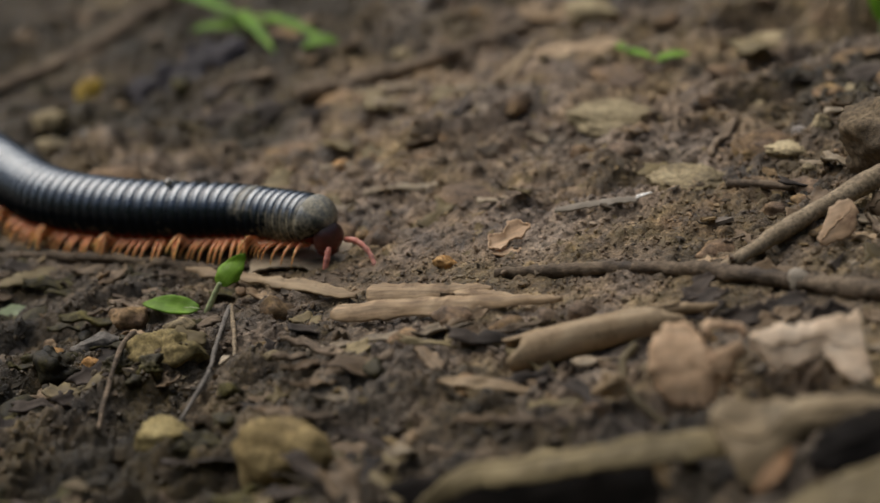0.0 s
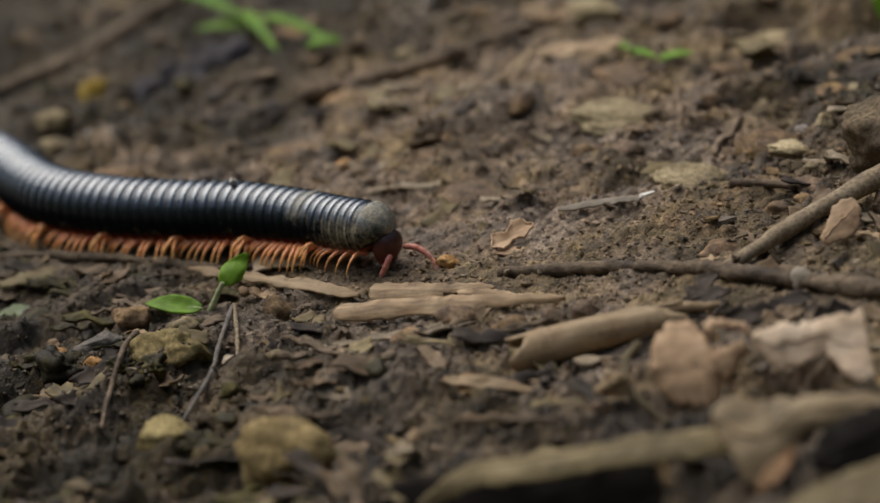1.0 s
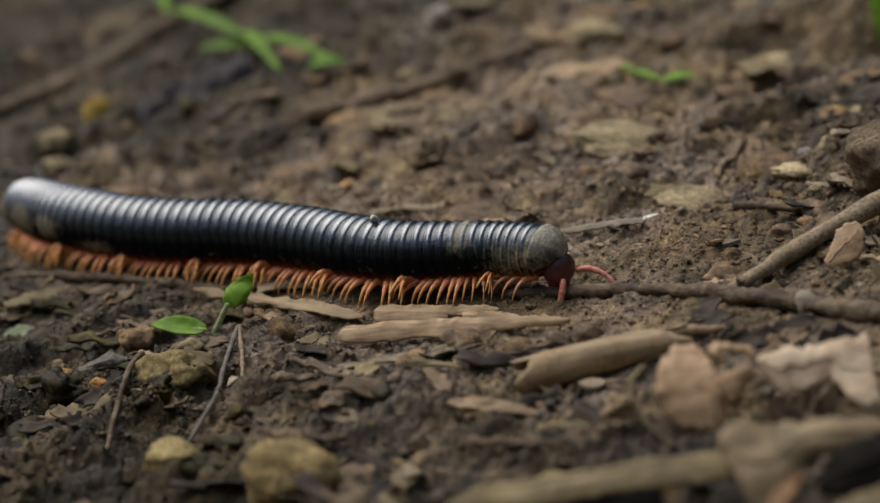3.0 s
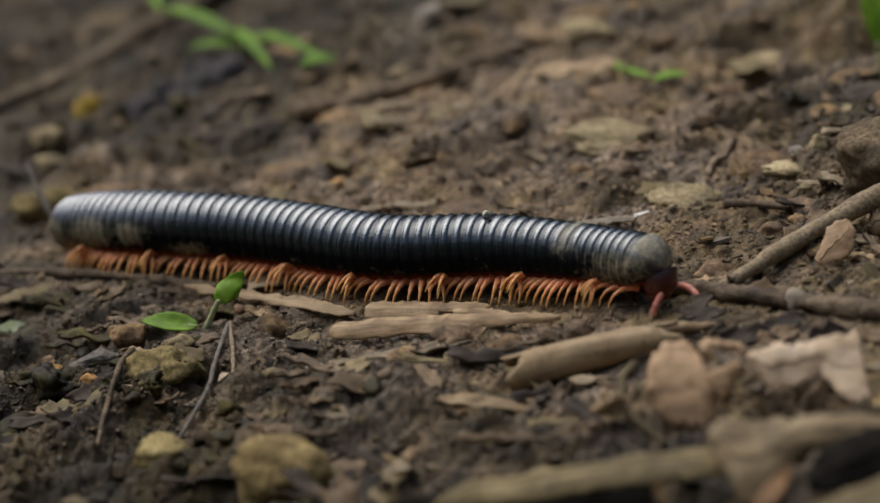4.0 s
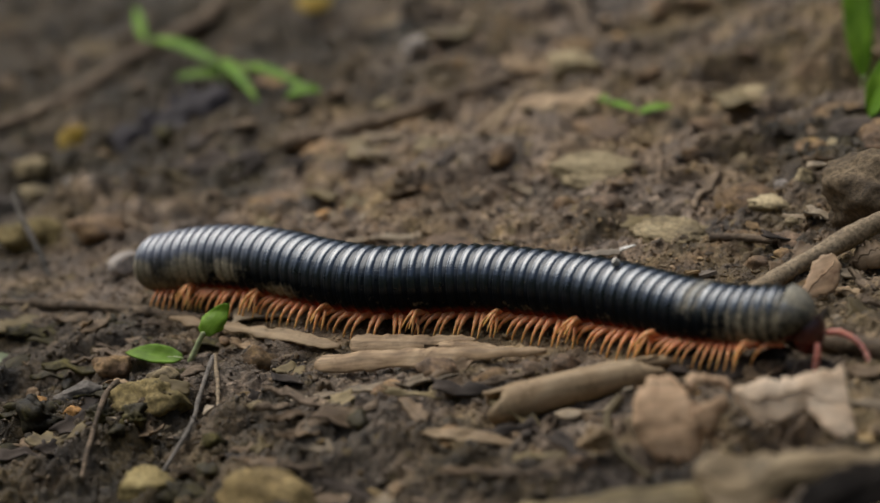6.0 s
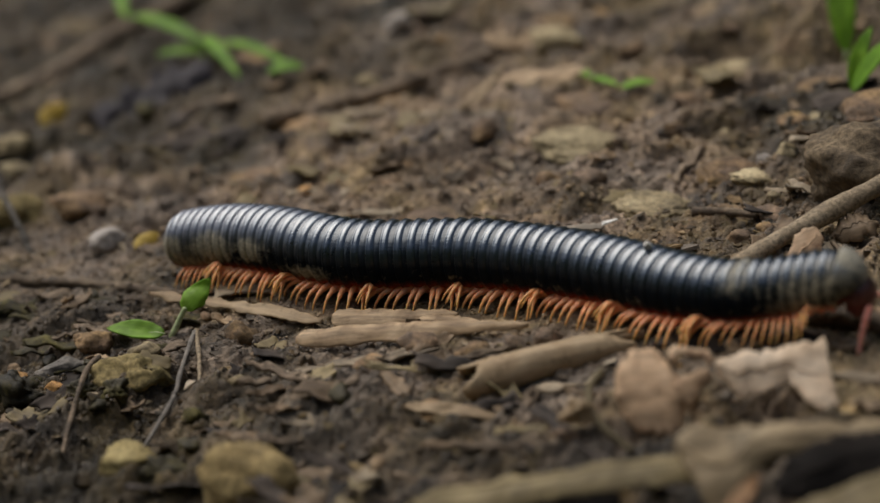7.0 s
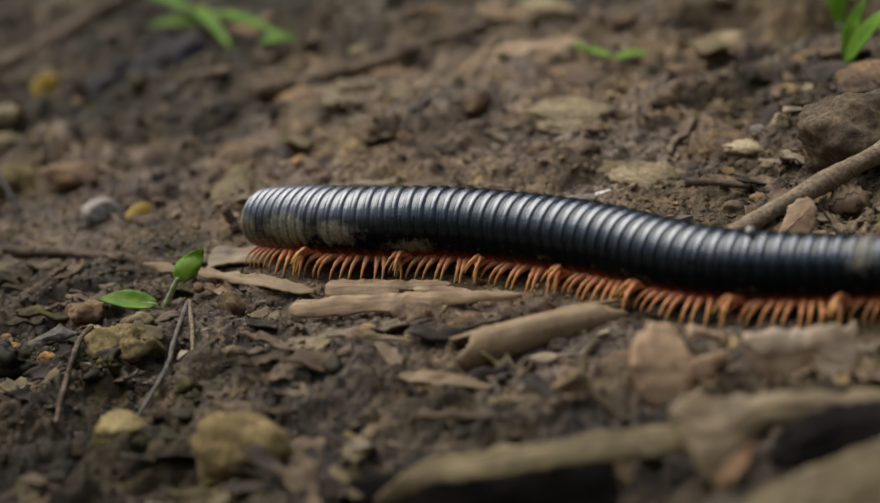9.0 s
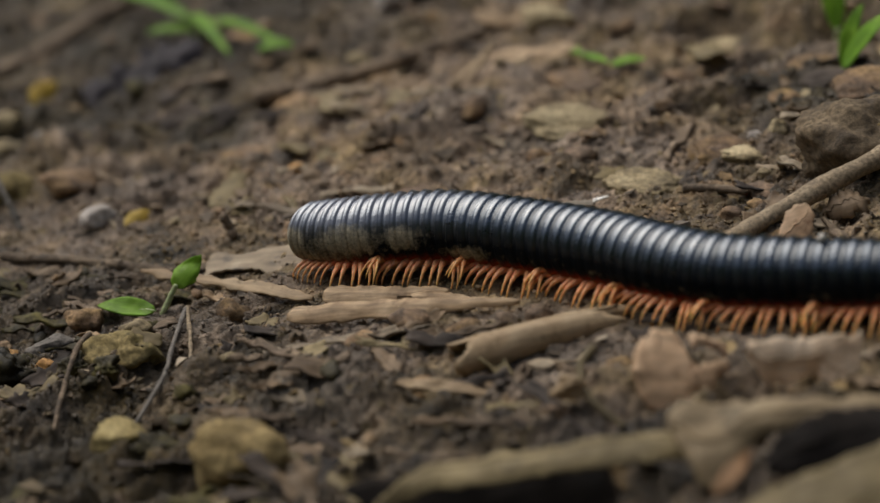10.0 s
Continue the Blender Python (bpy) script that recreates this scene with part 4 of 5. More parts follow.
part("tip", ribbon_mesh("tip", FLAKE, length=2.8, us=(0, 0.4, 1), tops=(1.0, 1.0, 0.9), bottoms=(0.1, 0.3, 0.8), fold=0.1, bow=0.1, seed=36, nu=14, nv=6, rag=0.2), FLAT_FLAKE, "white broken tip", pose(14.7 * MM, 0.1 * MM, 0.1 * MM, 0, -4, 4))
m, n_ = lay_flat((-34.1, 8.1), (-16.4, 5.4), 1.3, 0.9, 6)
leaf("dry_leaf", "pale flat dry leaf pressed into the soil", m, GREYLEAF, rib=0.2, length=n_, width=13, shape="torn", curl=-16, bend=-6,
     ragged=0.25, ripple=0.35, seed=41, nu=30, nv=14, thick=0.4)
ribbon("dark purplish rotting leaf", along(-72.0, 129.0, 3.4, (-0.1, -0.6, 0.8), (1, 0.10, 0.22)), PURPLELEAF, length=29,
       us=(0, 0.1, 0.22, 0.3, 0.45, 0.52, 0.7, 0.8, 1), tops=(0, 2.0, 0.5, 4, 2.0, 6, 7, 4, 6), bottoms=(-2, -7, -3.5, -7, -4, -6, -1.5, -3, 1), fold=1.3, bow=0.8, seed=43, rag=2.2, rib=0.32)
# a torn dark sheet, added to put the dip's shade into colour
ribbon("dark sheet added for the shade in a dip", along(-57.0, 96.0, 2.2, (-0.05, -0.5, 0.86), (1, -0.16, 0.2)), DARKLEAF, length=24,
       us=(0, 0.15, 0.3, 0.5, 0.7, 0.85, 1), tops=(0, 3, 1.5, 4, 2, 4, 0.5), bottoms=(-1, -4, -6, -3, -6, -4, -1), fold=1.2, bow=0.8, seed=49, rag=2.0, rib=0.3)
PROPPED, PROP_LONG = lay((10.8, 74.5), (20.4, 81.5), 0.8, 8.5, 10)
leaf("dry_leaf", "tan narrow dry leaf propped on the slope", PROPPED, STRAW, rib=0.3, length=PROP_LONG, width=3.6, shape="leaf", curl=-60, bend=-10,
     ragged=0.15, ripple=0.8, seed=45)
leaf("dry_leaf", "pale long dry leaf lying on the slope", lay((19.2, 100.5), (39.5, 95.0), 3.0, 3.0, 24)[0], TAN, rib=0.3, length=21, width=5.0, shape="strip", curl=-30, bend=-6,
     ragged=0.2, ripple=0.6, seed=47)
leaf("dry_leaf", "dark crumpled dead leaf on the bank", at(80, 56, 2.0, 20, -20, -20), DARKLEAF, rib=0.3, length=18, width=9, shape="torn", curl=-80, bend=-30,
     ragged=0.35, ripple=1.2, seed=49)
leaf("yellow_leaf", "small yellow fallen leaf", at(-83.0, 129.0, 3.0, 48, -24, 50), YELLOW, length=9, width=5.5, shape="leaf", curl=-40, bend=-20, ripple=0.4, seed=51)
leaf("yellow_leaf", "small bright yellow curled leaf", at(-52.2, 36.0, 0.8, 30, -24, 38), YELLOW, length=6.4, width=3.6, shape="leaf", curl=-60, bend=-20, ripple=0.3, seed=53)

leaf("yellow_leaf", "bright yellow fallen leaf on the far slope", at(-33, 214, 4.0, 34, -14, 24), YELLOW, length=11, width=6.5, shape="leaf", curl=-40, bend=-20, ripple=0.5, seed=57)
leaf("yellow_leaf", "orange-yellow fallen leaf on the far slope", at(21, 186, 1.2, 30, -10, 10), ORANGELEAF, length=8, width=6, shape="leaf", curl=-40, bend=-20, ripple=0.5, seed=58)
twig("root", "grey-brown bent root on the far slope", "root", [(30, 215, 3), (37.3, 178.4, 2.4), (41, 151, 1.8), (46, 129, 1.0), (52, 118, 0)], 2.2, TWIG, 0.7, (0.3,), seed=22)
twig("twig", "pale straight twig on the far slope", "twig", [(-13, 180, 0.8), (-1, 204, 1.6), (12, 232, 1.6)], 1.7, DRYWOOD, 0.8, seed=24)
leaf("dry_leaf", "pale tan leaf on the far slope", at(18, 140, 1.0, 24, -8, 12), TAN, rib=0.3, length=16, width=9, shape="leaf", curl=-40, bend=-12, ripple=0.8, seed=59)

# living plants
def sprout(x, y):
    root = thing("sprout", "small green seedling with two leaves", "seedling", at(x, y, -0.5))
    line = smooth_line([(0, 0, 0), (1.2, 0.4, 2.2), (2.2, 0.6, 4.4), (3.0, 0.8, 6.0)], 8)
    v, f, _ = tube(line, np.linspace(0.62, 0.46, len(line)), 8, 0.05, 2)
    part("stem", mesh_of("stem", v, f, STEM), root)
    face = Vector((-0.15, -0.85, 0.5)).normalized()
    rise = Vector((0.62, 0.4, 0.72))
    rise = (rise - face * rise.dot(face)).normalized()
    upright = Matrix((rise, face.cross(rise), face)).transposed().to_4x4()
    upright.translation = Vector((2.7, 0.7, 5.6)) * MM
    up = dict(length=7.4, width=4.1, shape="leaf", curl=-52, bend=-24, ripple=0.7, seed=61, ragged=0.1)
    a = part("leaf", leaf_mesh("leaf", SPROUTGREEN, 0.3, **up), root, "upright green leaf", upright)
    part("midrib", rib_mesh("midrib", STEM, 0.11, **up), a)
    side = dict(length=10.8, width=4.0, shape="leaf", curl=50, bend=-22, ripple=0.3, seed=63, ragged=0.04)
    b = part("leaf", leaf_mesh("leaf", SPROUTGREEN, 0.3, **side), root, "leaf lying to the side", pose(-0.6 * MM, 0, 1.3 * MM, -30, -10, 172))
    part("midrib", rib_mesh("midrib", STEM, 0.2, **side), b)


sprout(-41.8, -7.6)


def tuft(label, blades, category="grass", shape="leaf"):
    """A few grass blades, each from one plan place and height (mm) to another, with its width and bend."""
    x0, y0, _ = blades[0][0]
    base = Vector((x0, y0, ground_at(x0, y0))) * MM
    root = thing("grass_tuft", label, category, Matrix.Translation(base))
    for k, (a, b, wd, bend) in enumerate(blades):
        m, ln = lay(a[:2], b[:2], a[2], b[2], 24 if b[0] > a[0] else -24)
        m.translation -= base
        kw = dict(length=ln, width=wd * 0.72, shape=shape, curl=50, bend=bend, ripple=0.2, seed=70 + k, ragged=0.03, nu=20, nv=7)
        part("blade", leaf_mesh("blade", GREEN, 0.25, **kw), root, "", m @ pose(0, 0, 0, 0, bend / 2, 0))
    line = smooth_line([(0, 0, -1.0), (0.3, 0.2, blades[0][0][2] * 0.6), (0, 0, blades[0][0][2] + 0.6)], 6)
    v, f, _ = tube(line, np.linspace(0.9, 0.6, len(line)), 7, 0.08, 3)
    part("stem", mesh_of("stem", v, f, STEM), root)


tuft("few bright green grass blades far behind", [
    ((-47.5, 157.2, 5.0), (-69.5, 186.1, 9.0), 5.0, -30),
    ((-48.3, 160.7, 5.5), (-37.1, 128.7, 0.8), 4.6, -40),
    ((-44.2, 155.2, 5.0), (-23.2, 124.7, 3.0), 4.0, -30),
    ((-31.0, 127.3, 2.0), (-22.3, 125.2, 4.0), 5.5, -60),
    ((-69.4, 188.1, 8.0), (-73.6, 206.8, 16.0), 4.0, -16),
    ((-45.9, 157.9, 2.0), (-59.7, 161.9, 3.0), 5.0, -30)])
tuft("small green grass blades in a hollow", [
    ((39.4, 92.1, 1.0), (35.7, 99.9, 3.0), 3.0, -30),
    ((44.6, 84.1, 1.0), (52.0, 82.1, 2.5), 3.4, -30),
    ((39.4, 92.1, 1.0), (44.4, 81.9, 2.0), 2.4, -20)])
tuft("broad green leaves at the edge of the path", [
    ((93.5, 94.6, 3.5), (92.0, 112.8, 20.0), 9.0, -16),
    ((87.9, 55.3, 2.0), (96.3, 53.1, 13.0), 8.0, -20),
    ((89.2, 59.3, 0.0), (91.5, 59.5, 14.0), 7.0, -30)], "plant")
leaf("green_leaf", "small grey-green leaf lying on the soil", at(-82, 9.5, 1.0, 10, -12, 4), GREYGREEN, rib=0.2, length=9, width=4.2, shape="leaf", curl=40, bend=-24, ripple=0.3, seed=83)
twig("dead_plant", "grey withered little plant stalk", "plant", [(-74, 47, 0), (-76, 50, 4), (-80, 56, 9), (-83, 62, 13)], 0.8, GREY, 0.6, (0.4,), seed=85, bark="stalk")
twig("curled_stalk", "tiny curled brown stalk", "stalk", [(-30.1, 20.9, 0.5), (-31.3, 21.5, 2.8), (-32.3, 21.7, 5.0)], 1.0, TWIG, 0.8, seed=86, bark="stalk")
twig("curled_stalk", "thin looped straw-coloured fibre", "stalk", [(-32.3, 21.7, 4.6), (-29.6, 21.9, 6.0), (-27.1, 21.9, 5.0), (-25.7, 20.9, 1.0)], 0.25, DRYWOOD, 0.7, seed=87, bark="stalk")


# single stones and lumps
def stone(name, label, x, y, sx, sy, sz, mat, seed, sink=0.3, category="stone", rz=0, jag=0.22, level=4, facets=8):
    me = stone_mesh(name, mat, sx, sy, sz, seed, jag, level, facets)
    return thing(name, label, category, at(x, y, sz * (0.5 - sink), 0, 0, rz), "", me)


stone("stone", "tan-ochre rounded stone among the litter", -23.6, -75.0, 14.8, 11.5, 12.6, TANSTONE, 3, rz=-28, jag=0.25, facets=1)
stone("stone", "pale yellowish angular stone", -42.6, -63.0, 12.5, 8, 7.4, OLIVESTONE, 5, jag=0.3)
stone("stone", "olive-tan mossy flat stone", -45.0, -27.0, 13.0, 9, 7.4, MOSSY, 7, sink=0.5, jag=0.4, facets=3)
stone("stone", "flat grey stone in the soil", -60.3, -14.0, 9.5, 7, 4.6, GREY, 9)
stone("stone", "brown flat clod beside the seedling", -54.5, -6.0, 9, 7, 5.0, CLOD, 10)
stone("pebble", "small orange pebble on dark soil", -66.9, -15.5, 3.6, 3, 2.6, AMBER, 11, category="pebble")
stone("pebble", "small elongated orange pebble", -60.3, -20.2, 4.4, 2.6, 2.6, AMBER, 13, category="pebble", rz=-35)
stone("pebble", "small flat amber pebble on bare soil", 0.9, -6.6, 4.2, 3.2, 2.4, AMBER, 15, category="pebble")
stone("stone", "pale tan broken chunk of wood", 25.7, -77.1, 5.4, 3.0, 4.6, STRAW, 17, sink=-0.25, jag=0.45)
stone("stone", "tan flat stone on the slope", 2.5, 82.5, 9.8, 8, 6.0, OCHRE, 19)
stone("pebble", "small round yellow pebble on the slope", -20, 53, 3.6, 3.4, 3.4, AMBER, 21, category="pebble")
stone("stone", "flat olive-tan slab on the slope", 34, 51, 18, 17, 4.6, OCHRE, 23, sink=0.42, jag=0.24, level=5, facets=2)
stone("stone", "tan lump of crumbling stone", 45.5, 15, 15, 14, 5.0, OCHRE, 25, sink=0.48, jag=0.34, level=5, facets=3)
stone("pebble", "small white chip of stone", 67, 27.5, 2.6, 2.2, 3.2, PALE, 27, category="pebble", jag=0.35)
stone("pebble", "small yellow-tan pebble on the bank", 70.4, 22.5, 4.0, 3.4, 4.0, OCHRE, 29, category="pebble")
stone("stone", "flat grey-tan stone on the bank", 64, 17.5, 11, 6, 3.4, OCHRE, 30, jag=0.45)
CLOD_BIG = stone("soil_clod", "big round brown clod of earth with grit in it", 82.5, 1.5, 24, 20, 17, EARTH, 31, category="soil clod", jag=0.22, level=5, facets=2)
for k, (dx, dy, dz, size) in enumerate(((-7.5, -6.2, 3.0, 2.6), (-3.0, -8.6, 1.0, 3.4), (2.5, -8.8, 2.4, 2.2), (-9.6, -2.5, 3.6, 2.0), (-5.0, -5.0, 5.6, 2.4), (0.5, -6.4, 5.4, 1.8))):
    part("grit", stone_mesh("grit", (EARTH, CLOD, TANSTONE)[k % 3], size, size * 0.8, size * 0.6, 300 + k, 0.35, 2, 3), CLOD_BIG, "", pose(dx * MM, dy * MM, dz * MM, 20 * k, 15, 40 * k))
stone("stone", "pale pinkish stone in the hollow", -86, 112, 10, 6, 6.0, OCHRE, 33)
stone("stone", "elongated tan stone in the hollow", -83.5, 98, 11.5, 6, 5.0, OCHRE, 35)
stone("stone", "grey flat stone in the hollow", -72, 89, 10, 7, 4.4, GREY, 37)
stone("stone", "white smooth stone beside a yellow leaf", -57.6, 41.5, 8.6, 6, 5.6, PALE, 39, rz=35, jag=0.15)
stone("stone", "brown lump beside the white stone", -66, 62, 12, 9, 7.5, CLOD, 40)
stone("stone", "pale round stone far up the path", -2, 156, 8, 7, 7, PALE, 41)
stone("stone", "pale tan flat stone far up the path", 34, 132, 16, 12, 7, OCHRE, 43)
stone("soil_clod", "dark mossy clod in the hollow", -80, 66, 14, 10, 8, MOSSY, 45, category="soil clod")


# ---- scattered small things ----
def half_width(y):
    return (y + 412) * 0.178 + 12


KEEP_CLEAR = [(-13, -19, 8), (-4, -22, 9), (6, -27, 9), (16, -32, 8), (16, -48, 6), (27, -47, 7), (38, -46, 6), (10, -1, 7), (29, 9, 8), (1, -6, 4), (37, -72, 9), (54, -72, 11),
              (-42, -9, 5), (-48, -9, 5), (-35, -22, 9), (66, 18, 10), (9, -53, 7), (2, -69, 9), (-5, -60, 6), (45, 14, 10), (22, -4, 9), (31, -79, 6), (-56.8, -61.0, 9), (-63.0, -67.3, 8), (-47.3, -74.1, 8), (32.6, -12.5, 7), (52, 4, 9), (-44.1, -51.2, 7), (-49.1, -59.2, 6), (-30.1, 16.9, 5), (34, 58, 12), (-41, -48, 6), (-55, -45, 5), (-38, -36, 6), (33, -76, 8), (60, -100, 14), (17, -98, 16)]


def free_spots(count, y0, y1, seed, keep_off, dry=False):
    """Random plan places in the stretch of the path between y0 and y1, clear of the millipede's track."""
    rnd = random.Random(seed)
    out = []
    while len(out) < count:
        y = rnd.uniform(y0, y1)
        x = rnd.uniform(-1, 1) * half_width(y)
        if y > 55 and rnd.random() < 0.5:
            continue
        if dry and x < -12 and y < -14:
            continue
        if any((x - a) ** 2 + (y - b) ** 2 < r * r for a, b, r in KEEP_CLEAR):
            continue
        if ((TRAIL_FINE[:, 0] - x) ** 2 + (TRAIL_FINE[:, 1] - y) ** 2).min() > keep_off ** 2:
            out.append((x, y, rnd))
    return out


TWINS = {}


def dark_twin(me):
    """The same lump in the dark damp-clod material."""
    if me.name not in TWINS:
        TWINS[me.name] = me.copy()
        TWINS[me.name].materials[0] = DAMPCLOD
    return TWINS[me.name]


def scatter(name, label, category, group, meshes, count, y0, y1, seed, sink, keep_off=9.5, tilt=18, dry=False):
    for k, (x, y, rnd) in enumerate(free_spots(count, y0, y1, seed, keep_off, dry)):
        me, high = meshes[k % len(meshes)]
        # damp clods on the low side; in the dip the dark copy paints shade
        if name == "soil_clod" and (x + 0.7 * y < -45 or x < -62 or (x + 46) ** 2 + (y - 104) ** 2 < 600):
            me = dark_twin(me)
        ob = thing(name, label, category, at(x, y, high * (0.5 - sink) + ground_at(x, y, 0.8) - ground_at(x, y), rnd.uniform(-tilt, tilt), rnd.uniform(-tilt, tilt), rnd.uniform(0, 360)), group, me)
        s = rnd.uniform(0.65, 1.3)
        ob.scale = (s, s, s)


def clod_set(name, mat, sizes, seed, jag):
    return [(stone_mesh(name, mat, a, b, c, seed + k, jag, 3, 3), c) for k, (a, b, c) in enumerate(sizes)]


scatter("soil_clod", "crumbly brown clod of soil", "soil clod", "clods on the path",
        clod_set("soil_clod", CLOD, [(6, 5, 3.6), (4, 3.2, 2.4), (8, 5.5, 3.4), (5, 4.6, 3.2), (3.4, 3, 2.2)], 100, 0.34), 110, -112, 215, 1, 0.5)
scatter("pebble", "small ochre pebble in the soil", "pebble", "pebbles on the path",
        clod_set("pebble", OCHRE, [(3.2, 2.6, 2.0), (2.4, 2, 1.7), (4.6, 3.4, 2.6)], 120, 0.35), 24, -110, 215, 2, 0.35)


def flake_set(name, mat, sizes, seed, thick):
    out = []
    for k, (a, b, c, d) in enumerate(sizes):
        v, f = slab(leaf_grid(length=a, width=b, bend=c, curl=d, shape="torn", ragged=0.34, ripple=0.8, seed=seed + k * 7, nu=14, nv=8) - np.array([a / 2, 0, 0]), thick)
        out.append((mesh_of(name, v, f, mat), 0.6))
    return out


scatter("leaf_fragment", "small torn fragment of brown dry leaf", "leaf fragment", "leaf fragments on the path",
        flake_set("leaf_fragment", BROWNLEAF, [(7, 4, -30, 40), (5, 3, 20, -60), (9, 4, -20, 50), (6, 5, 30, 30)], 200, 0.25), 70, -112, 200, 4, -0.6)
scatter("leaf_fragment", "small torn fragment of tan dry leaf", "leaf fragment", "leaf fragments on the path",
        flake_set("leaf_fragment", TAN, [(5, 3, -30, 40), (4, 2.4, 20, -60), (7.5, 3, -20, 50)], 230, 0.25), 38, -112, 200, 5, -0.6, dry=True)
scatter("wood_chip", "thin dark chip of rotten wood", "wood chip", "wood chips on the path",
        flake_set("wood_chip", TWIG, [(9, 1.8, 6, 30), (6, 1.4, -5, 20), (12, 1.6, 8, 40)], 260, 0.8), 46, -112, 190, 6, -0.3)
scatter("leaf_fragment", "dark rotten piece of leaf pressed on the soil", "leaf fragment", "leaf fragments on the path",
        flake_set("leaf_fragment", DARKLEAF, [(8, 5, -20, 30), (12, 5, 12, -30), (6, 4, -20, 50)], 290, 0.3), 40, -112, 200, 7, -0.4)
scatter("leaf_fragment", "olive-brown flat piece of leaf", "leaf fragment", "leaf fragments on the path",
        flake_set("leaf_fragment", OLIVELEAF, [(9, 6, -14, 30), (13, 6, 10, -40), (7, 5, -10, 30)], 330, 0.35), 34, -112, 190, 10, -0.5)


def strewn(name, label, category, group, meshes, count, box, seed, sink, yaw=28, tilt=12):
    """Like scatter, in one stretch of the plan, lying mostly across the path."""
    rnd = random.Random(seed)
    k = 0
    while k < count:
        x, y = rnd.uniform(box[0], box[1]), rnd.uniform(box[2], box[3])
        if ((TRAIL_FINE[:, 0] - x) ** 2 + (TRAIL_FINE[:, 1] - y) ** 2).min() < 110 or any((x - a) ** 2 + (y - b) ** 2 < r * r for a, b, r in KEEP_CLEAR):
            continue
        me, high = meshes[k % len(meshes)]
        ob = thing(name, label, category, at(x, y, high * (0.5 - sink) + ground_at(x, y, 1.5) - ground_at(x, y), rnd.uniform(-4, 22), rnd.uniform(-tilt, tilt), rnd.gauss(0, yaw)), group, me)
        s = rnd.uniform(0.7, 1.25)
        ob.scale = (s, s, s)
        k += 1


NEAR_BED = (-32, 46, -88, -38)
for k, (mat_, tint) in enumerate(((BROWNLEAF, "brown"), (GREYLEAF, "grey-tan"), (DARKLEAF, "dark rotten"), (OLIVELEAF, "olive"))):
    strewn("leaf_fragment", tint + " shred of leaf in the litter", "leaf fragment", "shreds of leaf in the litter",
           flake_set("leaf_fragment", mat_, [(16, 3.4, -10, 50), (11, 3.0, 12, -40), (21, 2.6, -8, 60), (9, 4.5, -16, 30)], 400 + 20 * k, 0.35), (10, 5, 12, 7)[k], NEAR_BED, 30 + k, -1.0, 42, 16)
strewn("leaf_fragment", "long grey-tan shred of leaf", "leaf fragment", "leaf fragments on the path",
       flake_set("leaf_fragment", GREYLEAF, [(12, 2.6, -14, 60), (15, 3.0, 10, -60), (10, 2.2, -10, 50)], 310, 0.35), 20, (-30, 80, -100, 110), 8, -0.6, 24, 5)
strewn("wood_chip", "dark splinter of rotten wood in the litter", "wood chip", "splinters in the litter",
       flake_set("wood_chip", TWIG, [(15, 1.7, 6, 30), (10, 1.5, -5, 20), (20, 1.9, 8, 40)], 520, 0.7), 9, NEAR_BED, 41, -0.7, 36)
for mat_, tint, many in ((DAMPCLOD, "dark damp", 13), (TWIG, "brown", 8)):
    strewn("bark_flake", tint + " flat flake of rotten bark", "bark flake", "flakes of bark on damp soil",
           flake_set("bark_flake", mat_, [(10, 3, -10, 40), (7, 2.8, 10, -30), (13, 3, -8, 50), (6, 3, 8, 25)], 600, 0.5), many, (-82, -26, -26, 24), 50 + many, -0.5, 25, 8)
strewn("stone", "dark olive stone sunk in damp soil", "stone", "stones in damp soil",
       clod_set("stone", DAMPCLOD, [(9, 7, 5), (6.5, 5, 4), (11, 8, 5)], 540, 0.45), 4, (-72, -28, -78, -18), 43, 0.3, 90)
strewn("soil_clod", "dark damp clod of soil", "soil clod", "clods in damp soil",
       [(stone_mesh("soil_clod", DAMPCLOD, a, b, c, 560 + int(a), 0.75, 4, 5), c) for a, b, c in ((8, 6, 4.5), (5, 4, 3.4), (10, 6, 4.6))], 12, (-72, -20, -90, -18), 44, 0.38, 90)
for mat_, tint, many in ((DARKLEAF, "dark wet", 16), (OLIVELEAF, "olive-brown", 8), (BROWNLEAF, "brown", 2)):
    strewn("leaf_fragment", tint + " scrap of leaf on damp soil", "leaf fragment", "scraps of leaf on damp soil",
           flake_set("leaf_fragment", mat_, [(11, 4.0, -20, 60), (8, 4.5, 24, -50), (14, 3.0, -16, 70), (6, 4, 30, 40)], 800 + many, 0.35), many, (-76, -24, -96, -24), 80 + many, -0.8, 60, 18)


for mat_, tint, many in ((CLOD, "brown", 16), (OCHRE, "ochre", 4)):
    strewn("mud_cake", tint + " flat cake of dried mud", "mud cake", "cakes of mud on the slope",
           [(stone_mesh("mud_cake", mat_, a, b, c, 700 + int(a), 0.28, 4, 3), c) for a, b, c in ((15, 10, 3.4), (11, 9, 3.0), (20, 12, 4.0), (8, 7, 2.6))],
           many, (-70, 95, 22, 175), 70 + many, 0.54, 40, 7)


